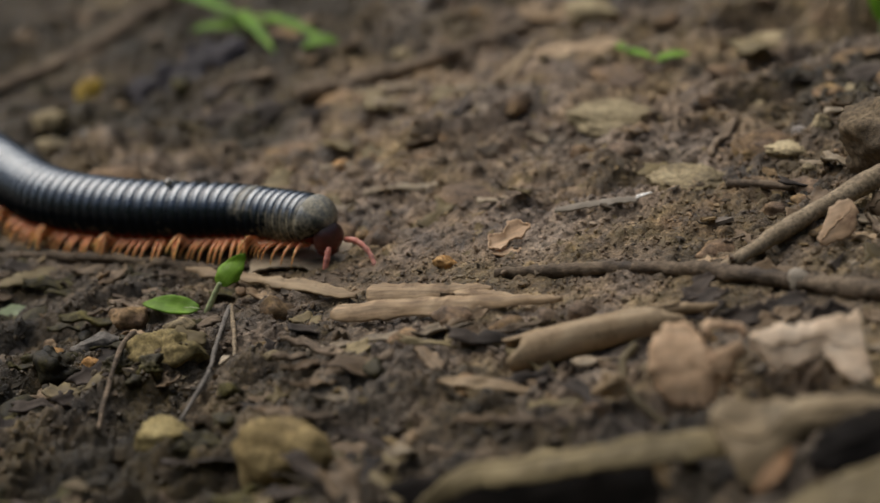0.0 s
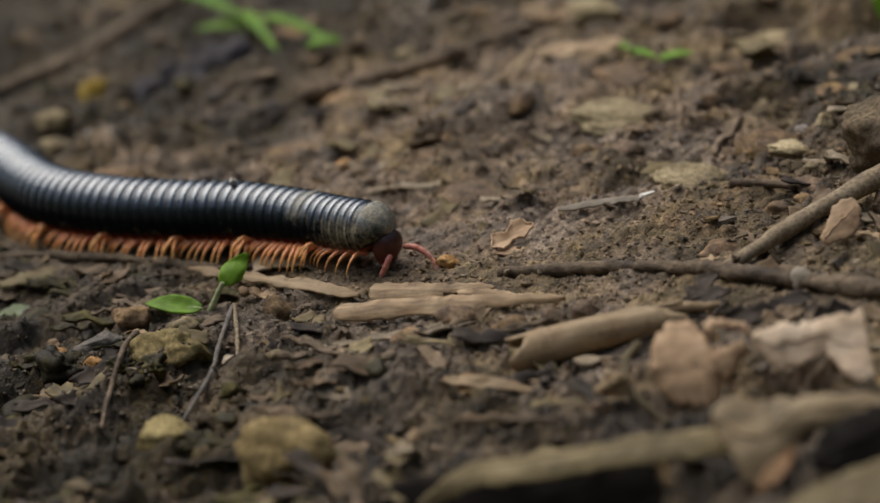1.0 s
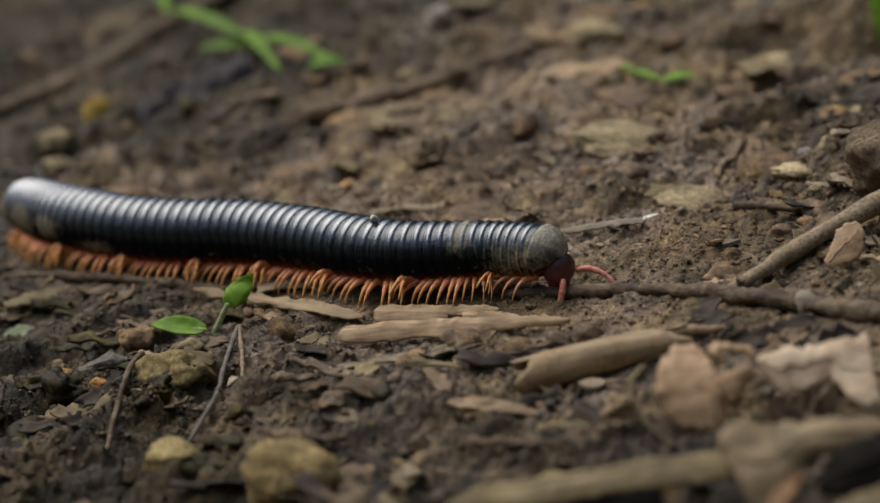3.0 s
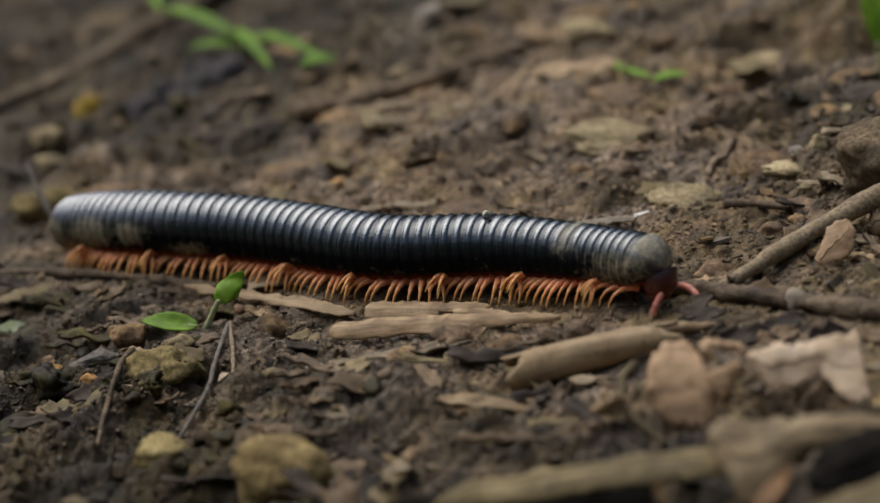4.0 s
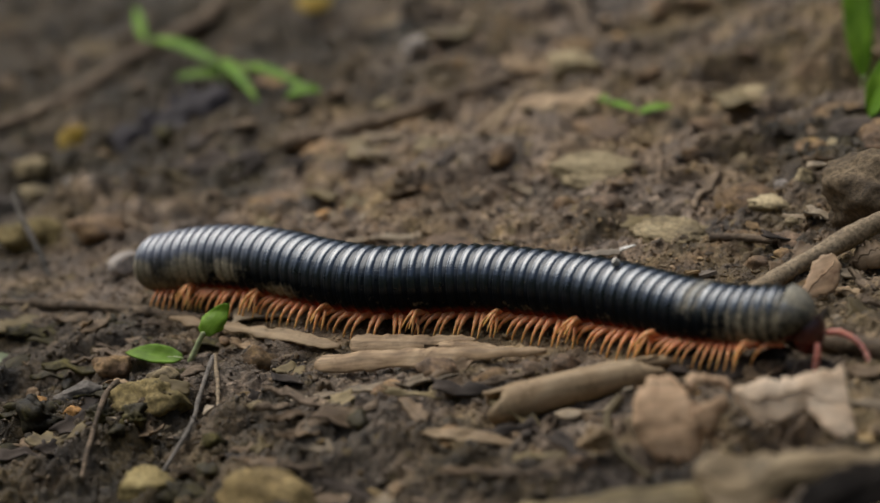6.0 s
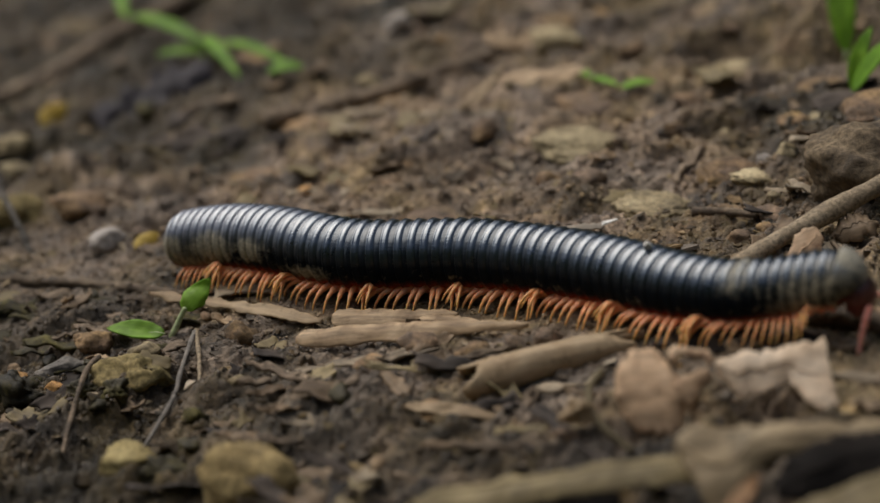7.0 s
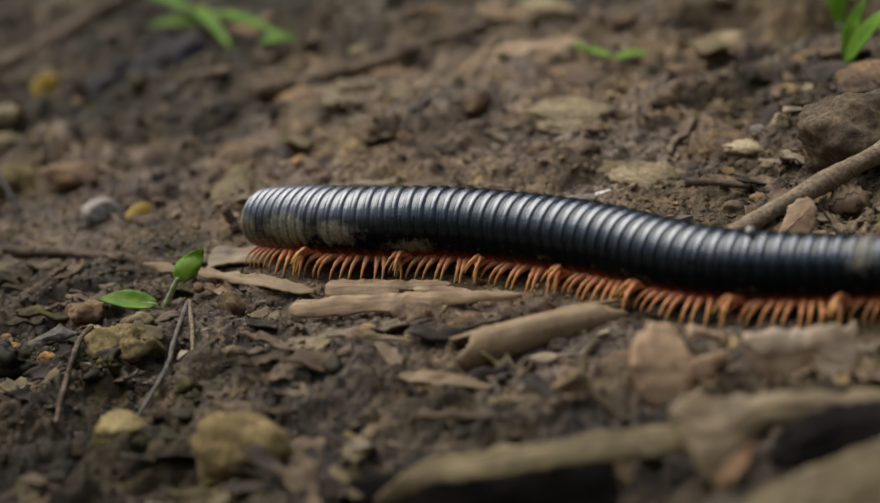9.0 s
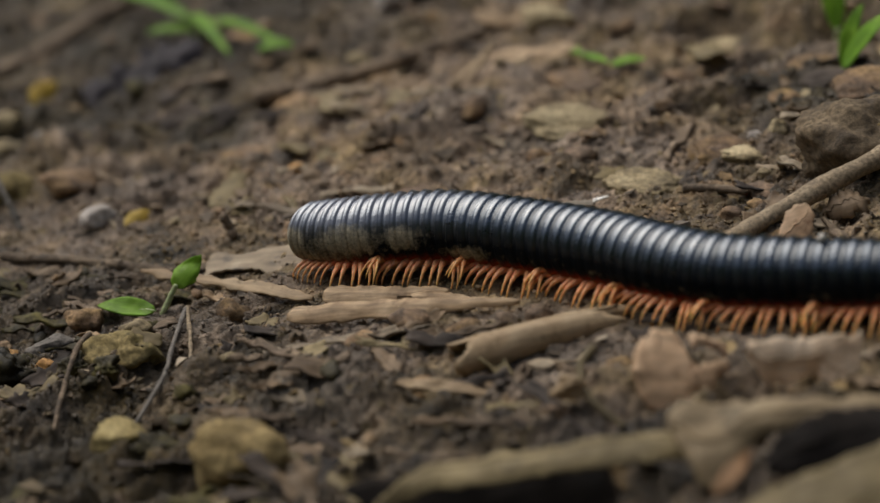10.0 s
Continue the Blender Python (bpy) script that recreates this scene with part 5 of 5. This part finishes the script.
def crumbs(count, seed):
    """The loose grains of the soil: one joined mesh."""
    rnd = np.random.RandomState(seed)
    bm = bmesh.new()
    bmesh.ops.create_icosphere(bm, subdivisions=1, radius=1.0)
    base = np.array([q.co[:] for q in bm.verts])
    tri = np.array([[q.index for q in t.verts] for t in bm.faces])
    bm.free()
    y = -115 + 330 * rnd.rand(count) ** 1.35
    y[::2] = -45 + 110 * rnd.rand(len(y[::2]))
    x = (rnd.rand(count) * 2 - 1) * ((y + 412) * 0.178 + 12)
    size = 0.16 + 0.5 * rnd.rand(count) ** 4 + np.clip(y, 0, 200) * 0.002
    z = ground_height(x, y) + size * 0.06
    jit = 1 + 0.5 * (rnd.rand(count, len(base), 1) - 0.5)
    sc = size[:, None, None] * (0.6 + 0.7 * rnd.rand(count, 1, 3))
    v = base[None] * jit * sc + np.stack([x, y, z], 1)[:, None]
    f = (tri[None] + (np.arange(count) * len(base))[:, None, None]).reshape(-1, 3).tolist()
    tagged(new("soil_crumbs", mesh_of("soil_crumbs", v.reshape(-1, 3), f, CRUMB, smooth=False)),
           "loose brown grains and crumbs of soil", "soil", kind="stuff")


crumbs(20000, 9)


def chip_shape(rnd, size):
    """One flat, angular bit: vertices and faces round the origin."""
    n = rnd.randint(5, 8)
    a = np.sort(rnd.rand(n)) * 2 * math.pi
    r = size * (0.55 + 0.45 * rnd.rand(n))
    flat = np.stack([r * np.cos(a), r * np.sin(a) * rnd.uniform(0.35, 0.9), 0.18 * size * rnd.randn(n)], 1)
    th = rnd.uniform(0.12, 0.3) * size ** 0.6
    pts = np.vstack([flat, flat * np.array([0.95, 0.95, 1]) + np.array([0, 0, th])])
    faces = [tuple(n - 1 - j for j in range(n)), tuple(n + j for j in range(n))]
    faces += [(j, (j + 1) % n, n + (j + 1) % n, n + j) for j in range(n)]
    return pts, faces


def chips(single, joined_count, seed):
    """Flat bits of rotten leaf, bark and caked soil: those in the middle of the path one by one, the rest joined."""
    rnd = np.random.RandomState(seed)
    shapes = []
    for k in range(30):
        size = 0.9 + 3.0 * (k / 30) ** 2.2
        pts, faces = chip_shape(rnd, size)
        shapes.append((mesh_of("chip", pts, faces, CHIP, smooth=False), size))
    for k in range(single):
        y = rnd.uniform(-62, 60)
        x = rnd.uniform(-1, 1) * half_width(y)
        near = ((TRAIL_FINE[:, 0] - x) ** 2 + (TRAIL_FINE[:, 1] - y) ** 2).min()
        me, size = shapes[rnd.randint(30) if near > 95 else rnd.randint(9)]
        m = pose(x * MM, y * MM, (ground_at(x, y, 0.6) + 0.1 * size) * MM, rnd.randn() * 14, rnd.randn() * 14, rnd.rand() * 360)
        part("chip", me, ground, "", m)
    verts, faces = [], []
    for k in range(joined_count):
        y = rnd.uniform(-115, -62) if k % 2 else rnd.uniform(60, 215)
        x = rnd.uniform(-1, 1) * half_width(y)
        size = 0.9 + 3.2 * rnd.rand() ** 2.2
        pts, fs = chip_shape(rnd, size)
        m = np.array(Euler((rnd.randn() * 0.25, rnd.randn() * 0.25, rnd.rand() * 6.28)).to_matrix())
        base = len(verts)
        verts.extend(pts @ m.T + np.array([x, y, ground_at(x, y, 0.6) + 0.1 * size]))
        faces += [tuple(i + base for i in q) for q in fs]
    tagged(new("litter_chips", mesh_of("litter_chips", np.array(verts), faces, CHIPS, smooth=False)),
           "flat bits of rotten leaf, bark and caked soil", "litter", kind="stuff")


chips(170, 260, 21)


def flecks(count, seed):
    """Thin flaky bits that cover the soil in the middle of the path: one joined mesh."""
    rnd = np.random.RandomState(seed)
    y = rnd.uniform(-62, 75, count)
    x = rnd.uniform(-1, 1, count) * half_width(y)
    z = ground_height(x, y)
    near = np.array([((TRAIL_FINE[:, 0] - a) ** 2 + (TRAIL_FINE[:, 1] - b) ** 2).min() for a, b in zip(x, y)])
    verts, faces = [], []
    base = 0
    for k in range(count):
        size = (0.35 + 1.1 * rnd.rand() ** 2.5) * (0.7 if near[k] < 90 else 1.0)
        pts, fs = chip_shape(rnd, size)
        pts[:, 2] *= 0.7
        m = np.array(Euler((rnd.randn() * 0.3, rnd.randn() * 0.3, rnd.randn() * 0.7)).to_matrix())
        verts.append(pts * np.array([1.5, 1, 1]) @ m.T + np.array([x[k], y[k], z[k] + 0.1 + 0.12 * size]))
        faces += [tuple(i + base for i in q) for q in fs]
        base += len(pts)
    tagged(new("litter_flecks", mesh_of("litter_flecks", np.vstack(verts), faces, CHIPS, smooth=False)),
           "small flaky bits of rotten leaf and bark on the soil", "litter", kind="stuff")


flecks(2600, 77)


# ---- the millipede ----
BODY_R = 6.1
AXIS = 7.7
N_RINGS = 60
pitch = np.interp(np.arange(N_RINGS), [0, 5, 14, 44, 54, 59], [1.75, 1.8, 2.45, 2.5, 2.0, 1.7])
pitch *= 136.6 / pitch.sum()
FROM_HEAD = 3.6 + np.cumsum(pitch) - pitch / 2
radius = BODY_R * np.interp(np.arange(N_RINGS), [0, 2, 6, 16, 30, 46, 52, 56, 58, 59], [0.80, 0.82, 0.84, 0.96, 1.04, 1.06, 1.02, 0.96, 0.91, 0.84])
LENGTH = 143.0
NOSE = (np.array([0, 0.5, 1, 1.5, 2, 2.5, 4, 4.5, 5, 5.5, 7, 7.5, 8, 8.5, 9, 10]),
        np.array([211.6, 218, 225.3, 234.6, 242.4, 248.2, 281.8, 290.2, 301.0, 307.2, 324.5, 329, 334, 339.5, 345.5, 357.5]))
TAIL = (np.array([0, 1, 2.5, 4, 4.5, 5, 5.5, 7, 7.5, 8, 8.5, 9, 10]),
        np.array([72, 85.5, 109, 144, 150.4, 156.7, 162.9, 179.7, 184.2, 189.3, 194.4, 200.5, 212.7]))


def gliding(table, t):
    """Smooth value between the rows of a table (cubic through them)."""
    ts, vs = table
    d = np.gradient(vs, ts)
    i = int(np.clip(np.searchsorted(ts, t, "right") - 1, 0, len(ts) - 2))
    h = ts[i + 1] - ts[i]
    u = (t - ts[i]) / h
    return ((1 + 2 * u) * (1 - u) ** 2 * vs[i] + u * (1 - u) ** 2 * h * d[i] + u * u * (3 - 2 * u) * vs[i + 1] + u * u * (u - 1) * h * d[i + 1])


_track = smooth_line(TRAIL, 40)
_track = np.column_stack([_track, slope(_track[:, 0]) + AXIS])
_arc = np.concatenate([[0], np.cumsum(np.linalg.norm(np.diff(_track, axis=0), axis=1))])


def on_track(s):
    """Place (mm) and axes of the body's middle line, s mm along the track."""
    p = np.array([np.interp(s, _arc, _track[:, k]) for k in range(3)])
    q = np.array([np.interp(s + 2.5, _arc, _track[:, k]) - np.interp(s - 2.5, _arc, _track[:, k]) for k in range(3)])
    x = Vector(q).normalized()
    y = Vector((-0.19 * 0.6, 0, 1)).cross(x).normalized()
    m = Matrix((x, y, x.cross(y))).transposed().to_4x4()
    return p, m


def lathe(profile, sides, squash=0.94):
    """Turned shape round the x axis: profile of (x, r). Also gives each vertex's angle from the top, + towards -y."""
    ang = np.arange(sides) * 2 * math.pi / sides
    v, phi = [], []
    for x, r in profile:
        for a in ang:
            z = r * math.cos(a)
            v.append((x, -r * math.sin(a), z if z > 0 else z * squash))
            phi.append(a)
    f = [(i * sides + j, (i + 1) * sides + j, (i + 1) * sides + (j + 1) % sides, i * sides + (j + 1) % sides)
         for i in range(len(profile) - 1) for j in range(sides)]
    return np.array(v), f, np.array(phi)


def mud_on(k, x, phi):
    """How much dried mud lies on ring k: the tail's flanks and the dusty neck."""
    u = k - x / pitch[k]
    blot = vnoise(u * 0.9, phi * 3.1, 5) * 0.5 + 0.5
    tail = sum(a * np.exp(-((u - c) / w) ** 2 - ((phi - q) / h) ** 2) * (0.5 + 0.8 * blot)
               for c, q, w, h, a in ((59, 1.5, 1.8, 0.4, 2.0), (53.2, 1.55, 1.9, 0.36, 2.6), (48.5, 1.5, 1.3, 0.3, 1.9), (43, 2.0, 1.6, 0.3, 1.0), (56.5, 2.2, 3.0, 0.35, 0.9)))
    neck = np.interp(u, [0, 3, 6], [1.2, 0.95, 0.72]) * np.clip((9 - u) / 5, 0, 1) * np.clip(0.2 + 0.85 * np.sin(phi - 0.25), 0, 1) * (0.35 + 0.75 * blot) * (0.45 + 0.75 * np.clip(x / pitch[k] + 0.45, 0, 1)) * np.clip(0.35 + phi * 0.55, 0, 1)
    saddle = 0.6 * np.exp(-((u - 8.5) / 1.0) ** 2) * np.clip(np.cos(phi - 0.35) * 2 - 0.7, 0, 1)
    if k == 0:
        neck = np.clip(0.3 + 0.75 * np.cos(phi - 0.25), 0, 1) * (0.30 + 0.75 * blot) * (1 - 0.9 * np.clip((x - 1.2) / 1.5, 0, 1) * np.exp(-((phi - 1.25) / 0.45) ** 2))
    specks = 0.42 * np.clip(vnoise(u * 2.3, phi * 9.0, 15) + 0.1, 0, 1) * np.exp(-((phi - 1.95) / 0.28) ** 2)
    return np.clip(tail + neck + saddle + specks, 0, 1)


def ring_mesh(k):
    p, r = pitch[k], radius[k]
    r_next = radius[min(k + 1, N_RINGS - 1)]
    prof = [(0.66 * p, 0.895 * r), (0.46 * p, 0.925 * r), (0.26 * p, 0.936 * r), (0.12 * p, 0.930 * r), (0.05 * p, 0.918 * r), (-0.01 * p, 0.945 * r), (-0.09 * p, 0.975 * r),
            (-0.20 * p, 0.990 * r), (-0.31 * p, 0.990 * r), (-0.37 * p, 0.994 * r), (-0.42 * p, 1.012 * r), (-0.47 * p, 1.006 * r), (-0.50 * p, 0.965 * r), (-0.50 * p, 0.88 * r_next)]
    if k == N_RINGS - 1:
        prof = prof[:8] + [(-0.5 * p, 0.93 * r), (-1.0 * p, 0.78 * r), (-1.35 * p, 0.55 * r), (-1.55 * p, 0.28 * r), (-1.6 * p, 0.02 * r)]
    if k == 0:
        prof = [(3.7, 0.02 * r), (3.6, 0.26 * r), (3.2, 0.47 * r), (2.5, 0.67 * r), (1.6, 0.83 * r), (0.7, 0.94 * r)] + [(-0.1 * p, 0.985 * r), (-0.4 * p, 1.0 * r), (-0.5 * p, 0.985 * r), (-0.5 * p, 0.9 * r)]
    v, f, phi = lathe(prof, 40)
    if k == 0:      # the collar slopes down over the head
        v[:, 0] -= np.clip(-v[:, 2] + 0.3, 0, 9) * 0.5 * np.clip(v[:, 0] / 2.6 + 0.3, 0, 1)
    groove = np.where((v[:, 0] > 0.03 * p) & (k > 0), np.clip((50 - k) / 12, 0.12, 1.0), 0.0)
    belly = np.clip((-np.cos(phi) - 0.55) * 5, 0, 1)
    front = np.clip((30 - k) / 16, 0, 1)      # shine is cut higher up the front half, for its dark reflections
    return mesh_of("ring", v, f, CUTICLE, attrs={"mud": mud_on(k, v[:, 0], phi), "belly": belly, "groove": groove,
                   "tail_sheen": np.clip((k - v[:, 0] / p - 42) / 12, 0, 1) * np.clip(np.cos(phi) * 1.7 - 0.25, 0, 1) * 0.95,
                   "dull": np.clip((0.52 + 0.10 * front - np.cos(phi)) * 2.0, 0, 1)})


def leg_mesh(side, short=1.0):
    pts = np.array([(0, 0, 0.2), (0, 1.5, 0.45), (0.05, 3.0, 0.40), (0.05, 4.3, -0.15), (-0.1, 5.1, -1.05), (-0.35, 5.5, -2.05), (-0.7, 5.6, -3.0)]) * short
    pts[:, 1] *= 1.12 * side
    line = smooth_line(pts, 3)
    r = np.interp(np.linspace(0, 1, len(line)), [0, 0.25, 0.6, 0.9, 1], [1.35, 0.66, 0.26, 0.155, 0.07])
    r = r * (1.0 if short == 1.0 else 0.68)
    r = r * (1 + 0.10 * np.cos(np.linspace(0, 6 * 2 * math.pi, len(line))))
    v, f, along = tube(line, r, 7)
    return mesh_of("leg", v, f, LEG, attrs={"along": along})


def antenna_mesh(side, bow):
    """Seven short clubbed joints on one another."""
    line = smooth_line([(0, 0, 0), (1.6, 0.9 * side, 0.3), (3.4, 1.5 * side, -0.1 * bow), (5.2, 1.8 * side, -1.0 * bow), (6.6, 1.7 * side, -2.4 * bow), (7.4, 1.5 * side, -3.6 * bow)], 7)
    u = np.linspace(0, 7, len(line))
    r = 0.44 + 0.14 * (u - np.floor(u)) + 0.08 * np.sin(u)
    r[-3:] = (0.5, 0.42, 0.25)
    v, f, along = tube(line, r, 9)
    return mesh_of("antenna", v, f, ANTENNA, attrs={"along": along})


def ball(name, mat, c, s, seed, jag=0.05, attrs=None):
    me = stone_mesh(name, mat, s[0] * 2, s[1] * 2, s[2] * 2, seed, jag, 3, 0)
    for q in me.vertices:
        q.co += Vector(c) * MM
    z = np.array([q.co[2] for q in me.vertices])
    for key in (attrs or ()):
        me.attributes.new(key, "FLOAT", "POINT").data.foreach_set("value", (np.clip(-z / (4 * MM), 0, 1)).astype(np.float32))
    return me


millipede = thing("millipede", "large black glossy millipede with orange legs, walking", "millipede", pose(0, 0, 0))
RINGS, LEGS = [], []
leg_right, leg_left = leg_mesh(-1), leg_mesh(1)
leg_small_r, leg_small_l = leg_mesh(-1, 0.86), leg_mesh(1, 0.86)
for k in range(N_RINGS):
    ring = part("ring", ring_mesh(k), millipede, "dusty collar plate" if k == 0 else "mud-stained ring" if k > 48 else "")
    RINGS.append(ring)
    if k < 1 or k > N_RINGS - 3:
        continue
    small = k < 9 or k > N_RINGS - 6
    for fx in ((0.0,) if k < 4 else (-0.23, 0.23)):
        for side in (-1, 1):
            me = (leg_small_r if side < 0 else leg_small_l) if small else (leg_right if side < 0 else leg_left)
            leg = part("leg", me, ring)
            LEGS.append((leg, fx * pitch[k], side, FROM_HEAD[k] - fx * pitch[k], radius[k]))
crumb = part("crumb", stone_mesh("crumb", FLAKE, 1.4, 1.2, 1.7, 6, 0.4, 3, 6), RINGS[16], "whitish flake of dirt stuck on the back",
             pose(-0.4 * MM, -0.6 * MM, (radius[16] + 0.35) * MM, 10, -20, 20))

head = part("head", ball("head", JAW, (0.9, 0, -2.7), (2.6, 3.2, 3.0), 5, 0.05, ("along",)), millipede, "dark red-brown head under the collar")
part("mouthparts", ball("mouthparts", JAW, (0.9, 0, -4.9), (1.9, 2.3, 1.5), 7, 0.1, ("along",)), head, "red-brown mouthparts")
part("eye", ball("eye", CUTICLE, (1.5, -2.55, -2.3), (0.6, 0.45, 0.5), 8, 0.02), head, "small black eye patch")
part("eye", ball("eye", CUTICLE, (1.5, 2.55, -2.3), (0.6, 0.45, 0.5), 9, 0.02), head, "small black eye patch")
ANTENNAE = [part("antenna", antenna_mesh(-1, 0.6), head, "red jointed antenna"), part("antenna", antenna_mesh(1, 1.0), head, "red jointed antenna")]


# ---- what moves ----
WAVE, PERIOD = 16.9, 0.93          # mm between the waves of the legs, seconds for a step


def leg_pose(fx, side, back, r, t):
    ph = (t / PERIOD + back / WAVE + 0.142) % 1.0
    if ph < 0.36:                  # swing forward, lifted
        u = ph / 0.36
        swing, lift = -48 + 74 * (u * u * (3 - 2 * u)), 25 * math.sin(math.pi * u)
    else:                          # push back on the soil
        u = (ph - 0.36) / 0.64
        swing, lift = 26 - 74 * u, 0.0
    swing += 5 * math.sin(back * 7.3 + side)
    if side < 0:
        turn = Euler((radians(-lift), 0, radians(swing)))
    else:
        turn = Euler((radians(lift), 0, radians(-swing)))
    return Matrix.LocRotScale((fx * MM, side * 1.7 * MM, -(r * 0.94 - 0.75) * MM), turn, None)


def body_state(t):
    nose, tail = gliding(NOSE, t), gliding(TAIL, t)
    origin, _ = on_track(nose)
    return nose, (nose - tail) / LENGTH, origin


RAISED = (np.array([0, 2, 4, 4.5, 5, 5.5, 6.2, 7, 7.5, 8, 9, 10.0]), np.array([0, 0, 0.3, 0.8, 2.4, 0.8, 2.0, 3.6, 1.4, 0.6, 0.3, 0.3]))     # mm by which it lifts its front


def body_pose(back, t, nod=0.0):
    nose, stretch, origin = body_state(t)
    p, m = on_track(nose - back * stretch)
    m = m.copy()
    p = p - np.array([0, 0, 1.1 * max(0.0, (back - 126) / 16) ** 1.5 - gliding(RAISED, t) * math.exp(-(back / 15) ** 2) - 0.9 * math.exp(-((back - 116) / 17) ** 2)])
    m.translation = Vector(p - origin) * MM
    return m @ pose(0, 0, 0, 0, nod, 0)


# degrees by which each antenna points down
NEAR_FEELER = (np.array([0, 0.3, 0.6, 0.9, 1.2, 1.5, 1.8, 2.1, 2.4, 2.7, 3.3, 4.0, 4.5, 5.0, 5.5, 5.7, 6.3, 7.0, 8.0, 10.0]),
               np.array([68.0, 70, 100, 96, 56, 50, 68, 86, 74, 72, 70, 62, 66, 46, 90, 84, 60, 64, 70, 66]))
FAR_FEELER = (np.array([0, 0.3, 0.6, 0.9, 1.2, 1.5, 1.8, 2.1, 2.4, 2.7, 3.3, 4.0, 4.5, 5.0, 5.5, 5.7, 6.3, 7.0, 8.0, 10.0]),
              np.array([4.0, 18, 8, 6, 0, -16, -8, -22, -28, -12, 0, 0, 8, 14, 16, 2, 6, 0, 8, 4]))


def motions():
    quarter = [k * 0.25 for k in range(41)]
    tenth = [k * 0.1 for k in range(101)]
    walk(millipede, [(t, Matrix.Translation(Vector(body_state(t)[2]) * MM)) for t in quarter])
    for k, ring in enumerate(RINGS):
        walk(ring, [(t, body_pose(FROM_HEAD[k], t, 10 if k == 0 else 0)) for t in quarter])
    walk(head, [(t, body_pose(2.6, t, 10 + 4 * math.sin(2.1 * t))) for t in quarter])
    for leg, fx, side, back, r in LEGS:
        walk(leg, [(t, leg_pose(fx, side, back, r, t)) for t in tenth])
    for k, feeler in enumerate(ANTENNAE):
        rows = []
        for t in tenth[::2]:
            if k == 0:
                rows.append((t, pose(3.0 * MM, -1.9 * MM, -3.4 * MM, 0, gliding(NEAR_FEELER, t), -30 + 14 * math.sin(2.3 * t + 1))))
            else:
                rows.append((t, pose(3.2 * MM, 1.9 * MM, -3.2 * MM, 0, gliding(FAR_FEELER, t), -10 + 12 * math.sin(2.7 * t))))
        walk(feeler, rows)
    pale = LEAF_HEAP["pale"]
    m0 = pale.matrix_basis.copy()
    push = [(0, 0, 0), (7.0, 0, 0), (7.5, 1.5, -0.2), (8.0, 2.9, -0.8), (8.5, 3.5, -1.5), (9.0, 4.0, -2.0), (9.5, 4.0, -2.0), (10.0, 4.9, -2.4)]
    walk(pale, [(t, Matrix.Translation((dx * MM, dz * 0.6 * MM, dz * 0.5 * MM)) @ m0 @ pose(0, 0, 0, dx * 6.0, 0, -dx * 1.5)) for t, dx, dz in push])
    r0 = ROLLED.matrix_basis.copy()
    trodden = [(0, 0, 0, 0), (5.5, 0, 0, 0), (6.0, -0.6, 3, 1), (6.5, -1.4, 7, 2), (7.0, -1.8, 9, 3), (7.5, -1.9, 10, 3), (10.0, -2.0, 10, 3)]
    walk(ROLLED, [(t, Matrix.Translation((dx * MM, 0, dx * 0.19 * MM)) @ r0 @ pose(0, 0, 0, 0, dip, yaw)) for t, dx, yaw, dip in trodden])
    fan = LEAF_HEAP["fan"]
    f0 = fan.matrix_basis.copy()
    walk(fan, [(t, Matrix.Translation((dx * 0.75 * MM, 0, 0)) @ f0 @ pose(0, 0, 0, 0, dx * 4.0, -dx * 1.2)) for t, dx, dz in push])


motions()
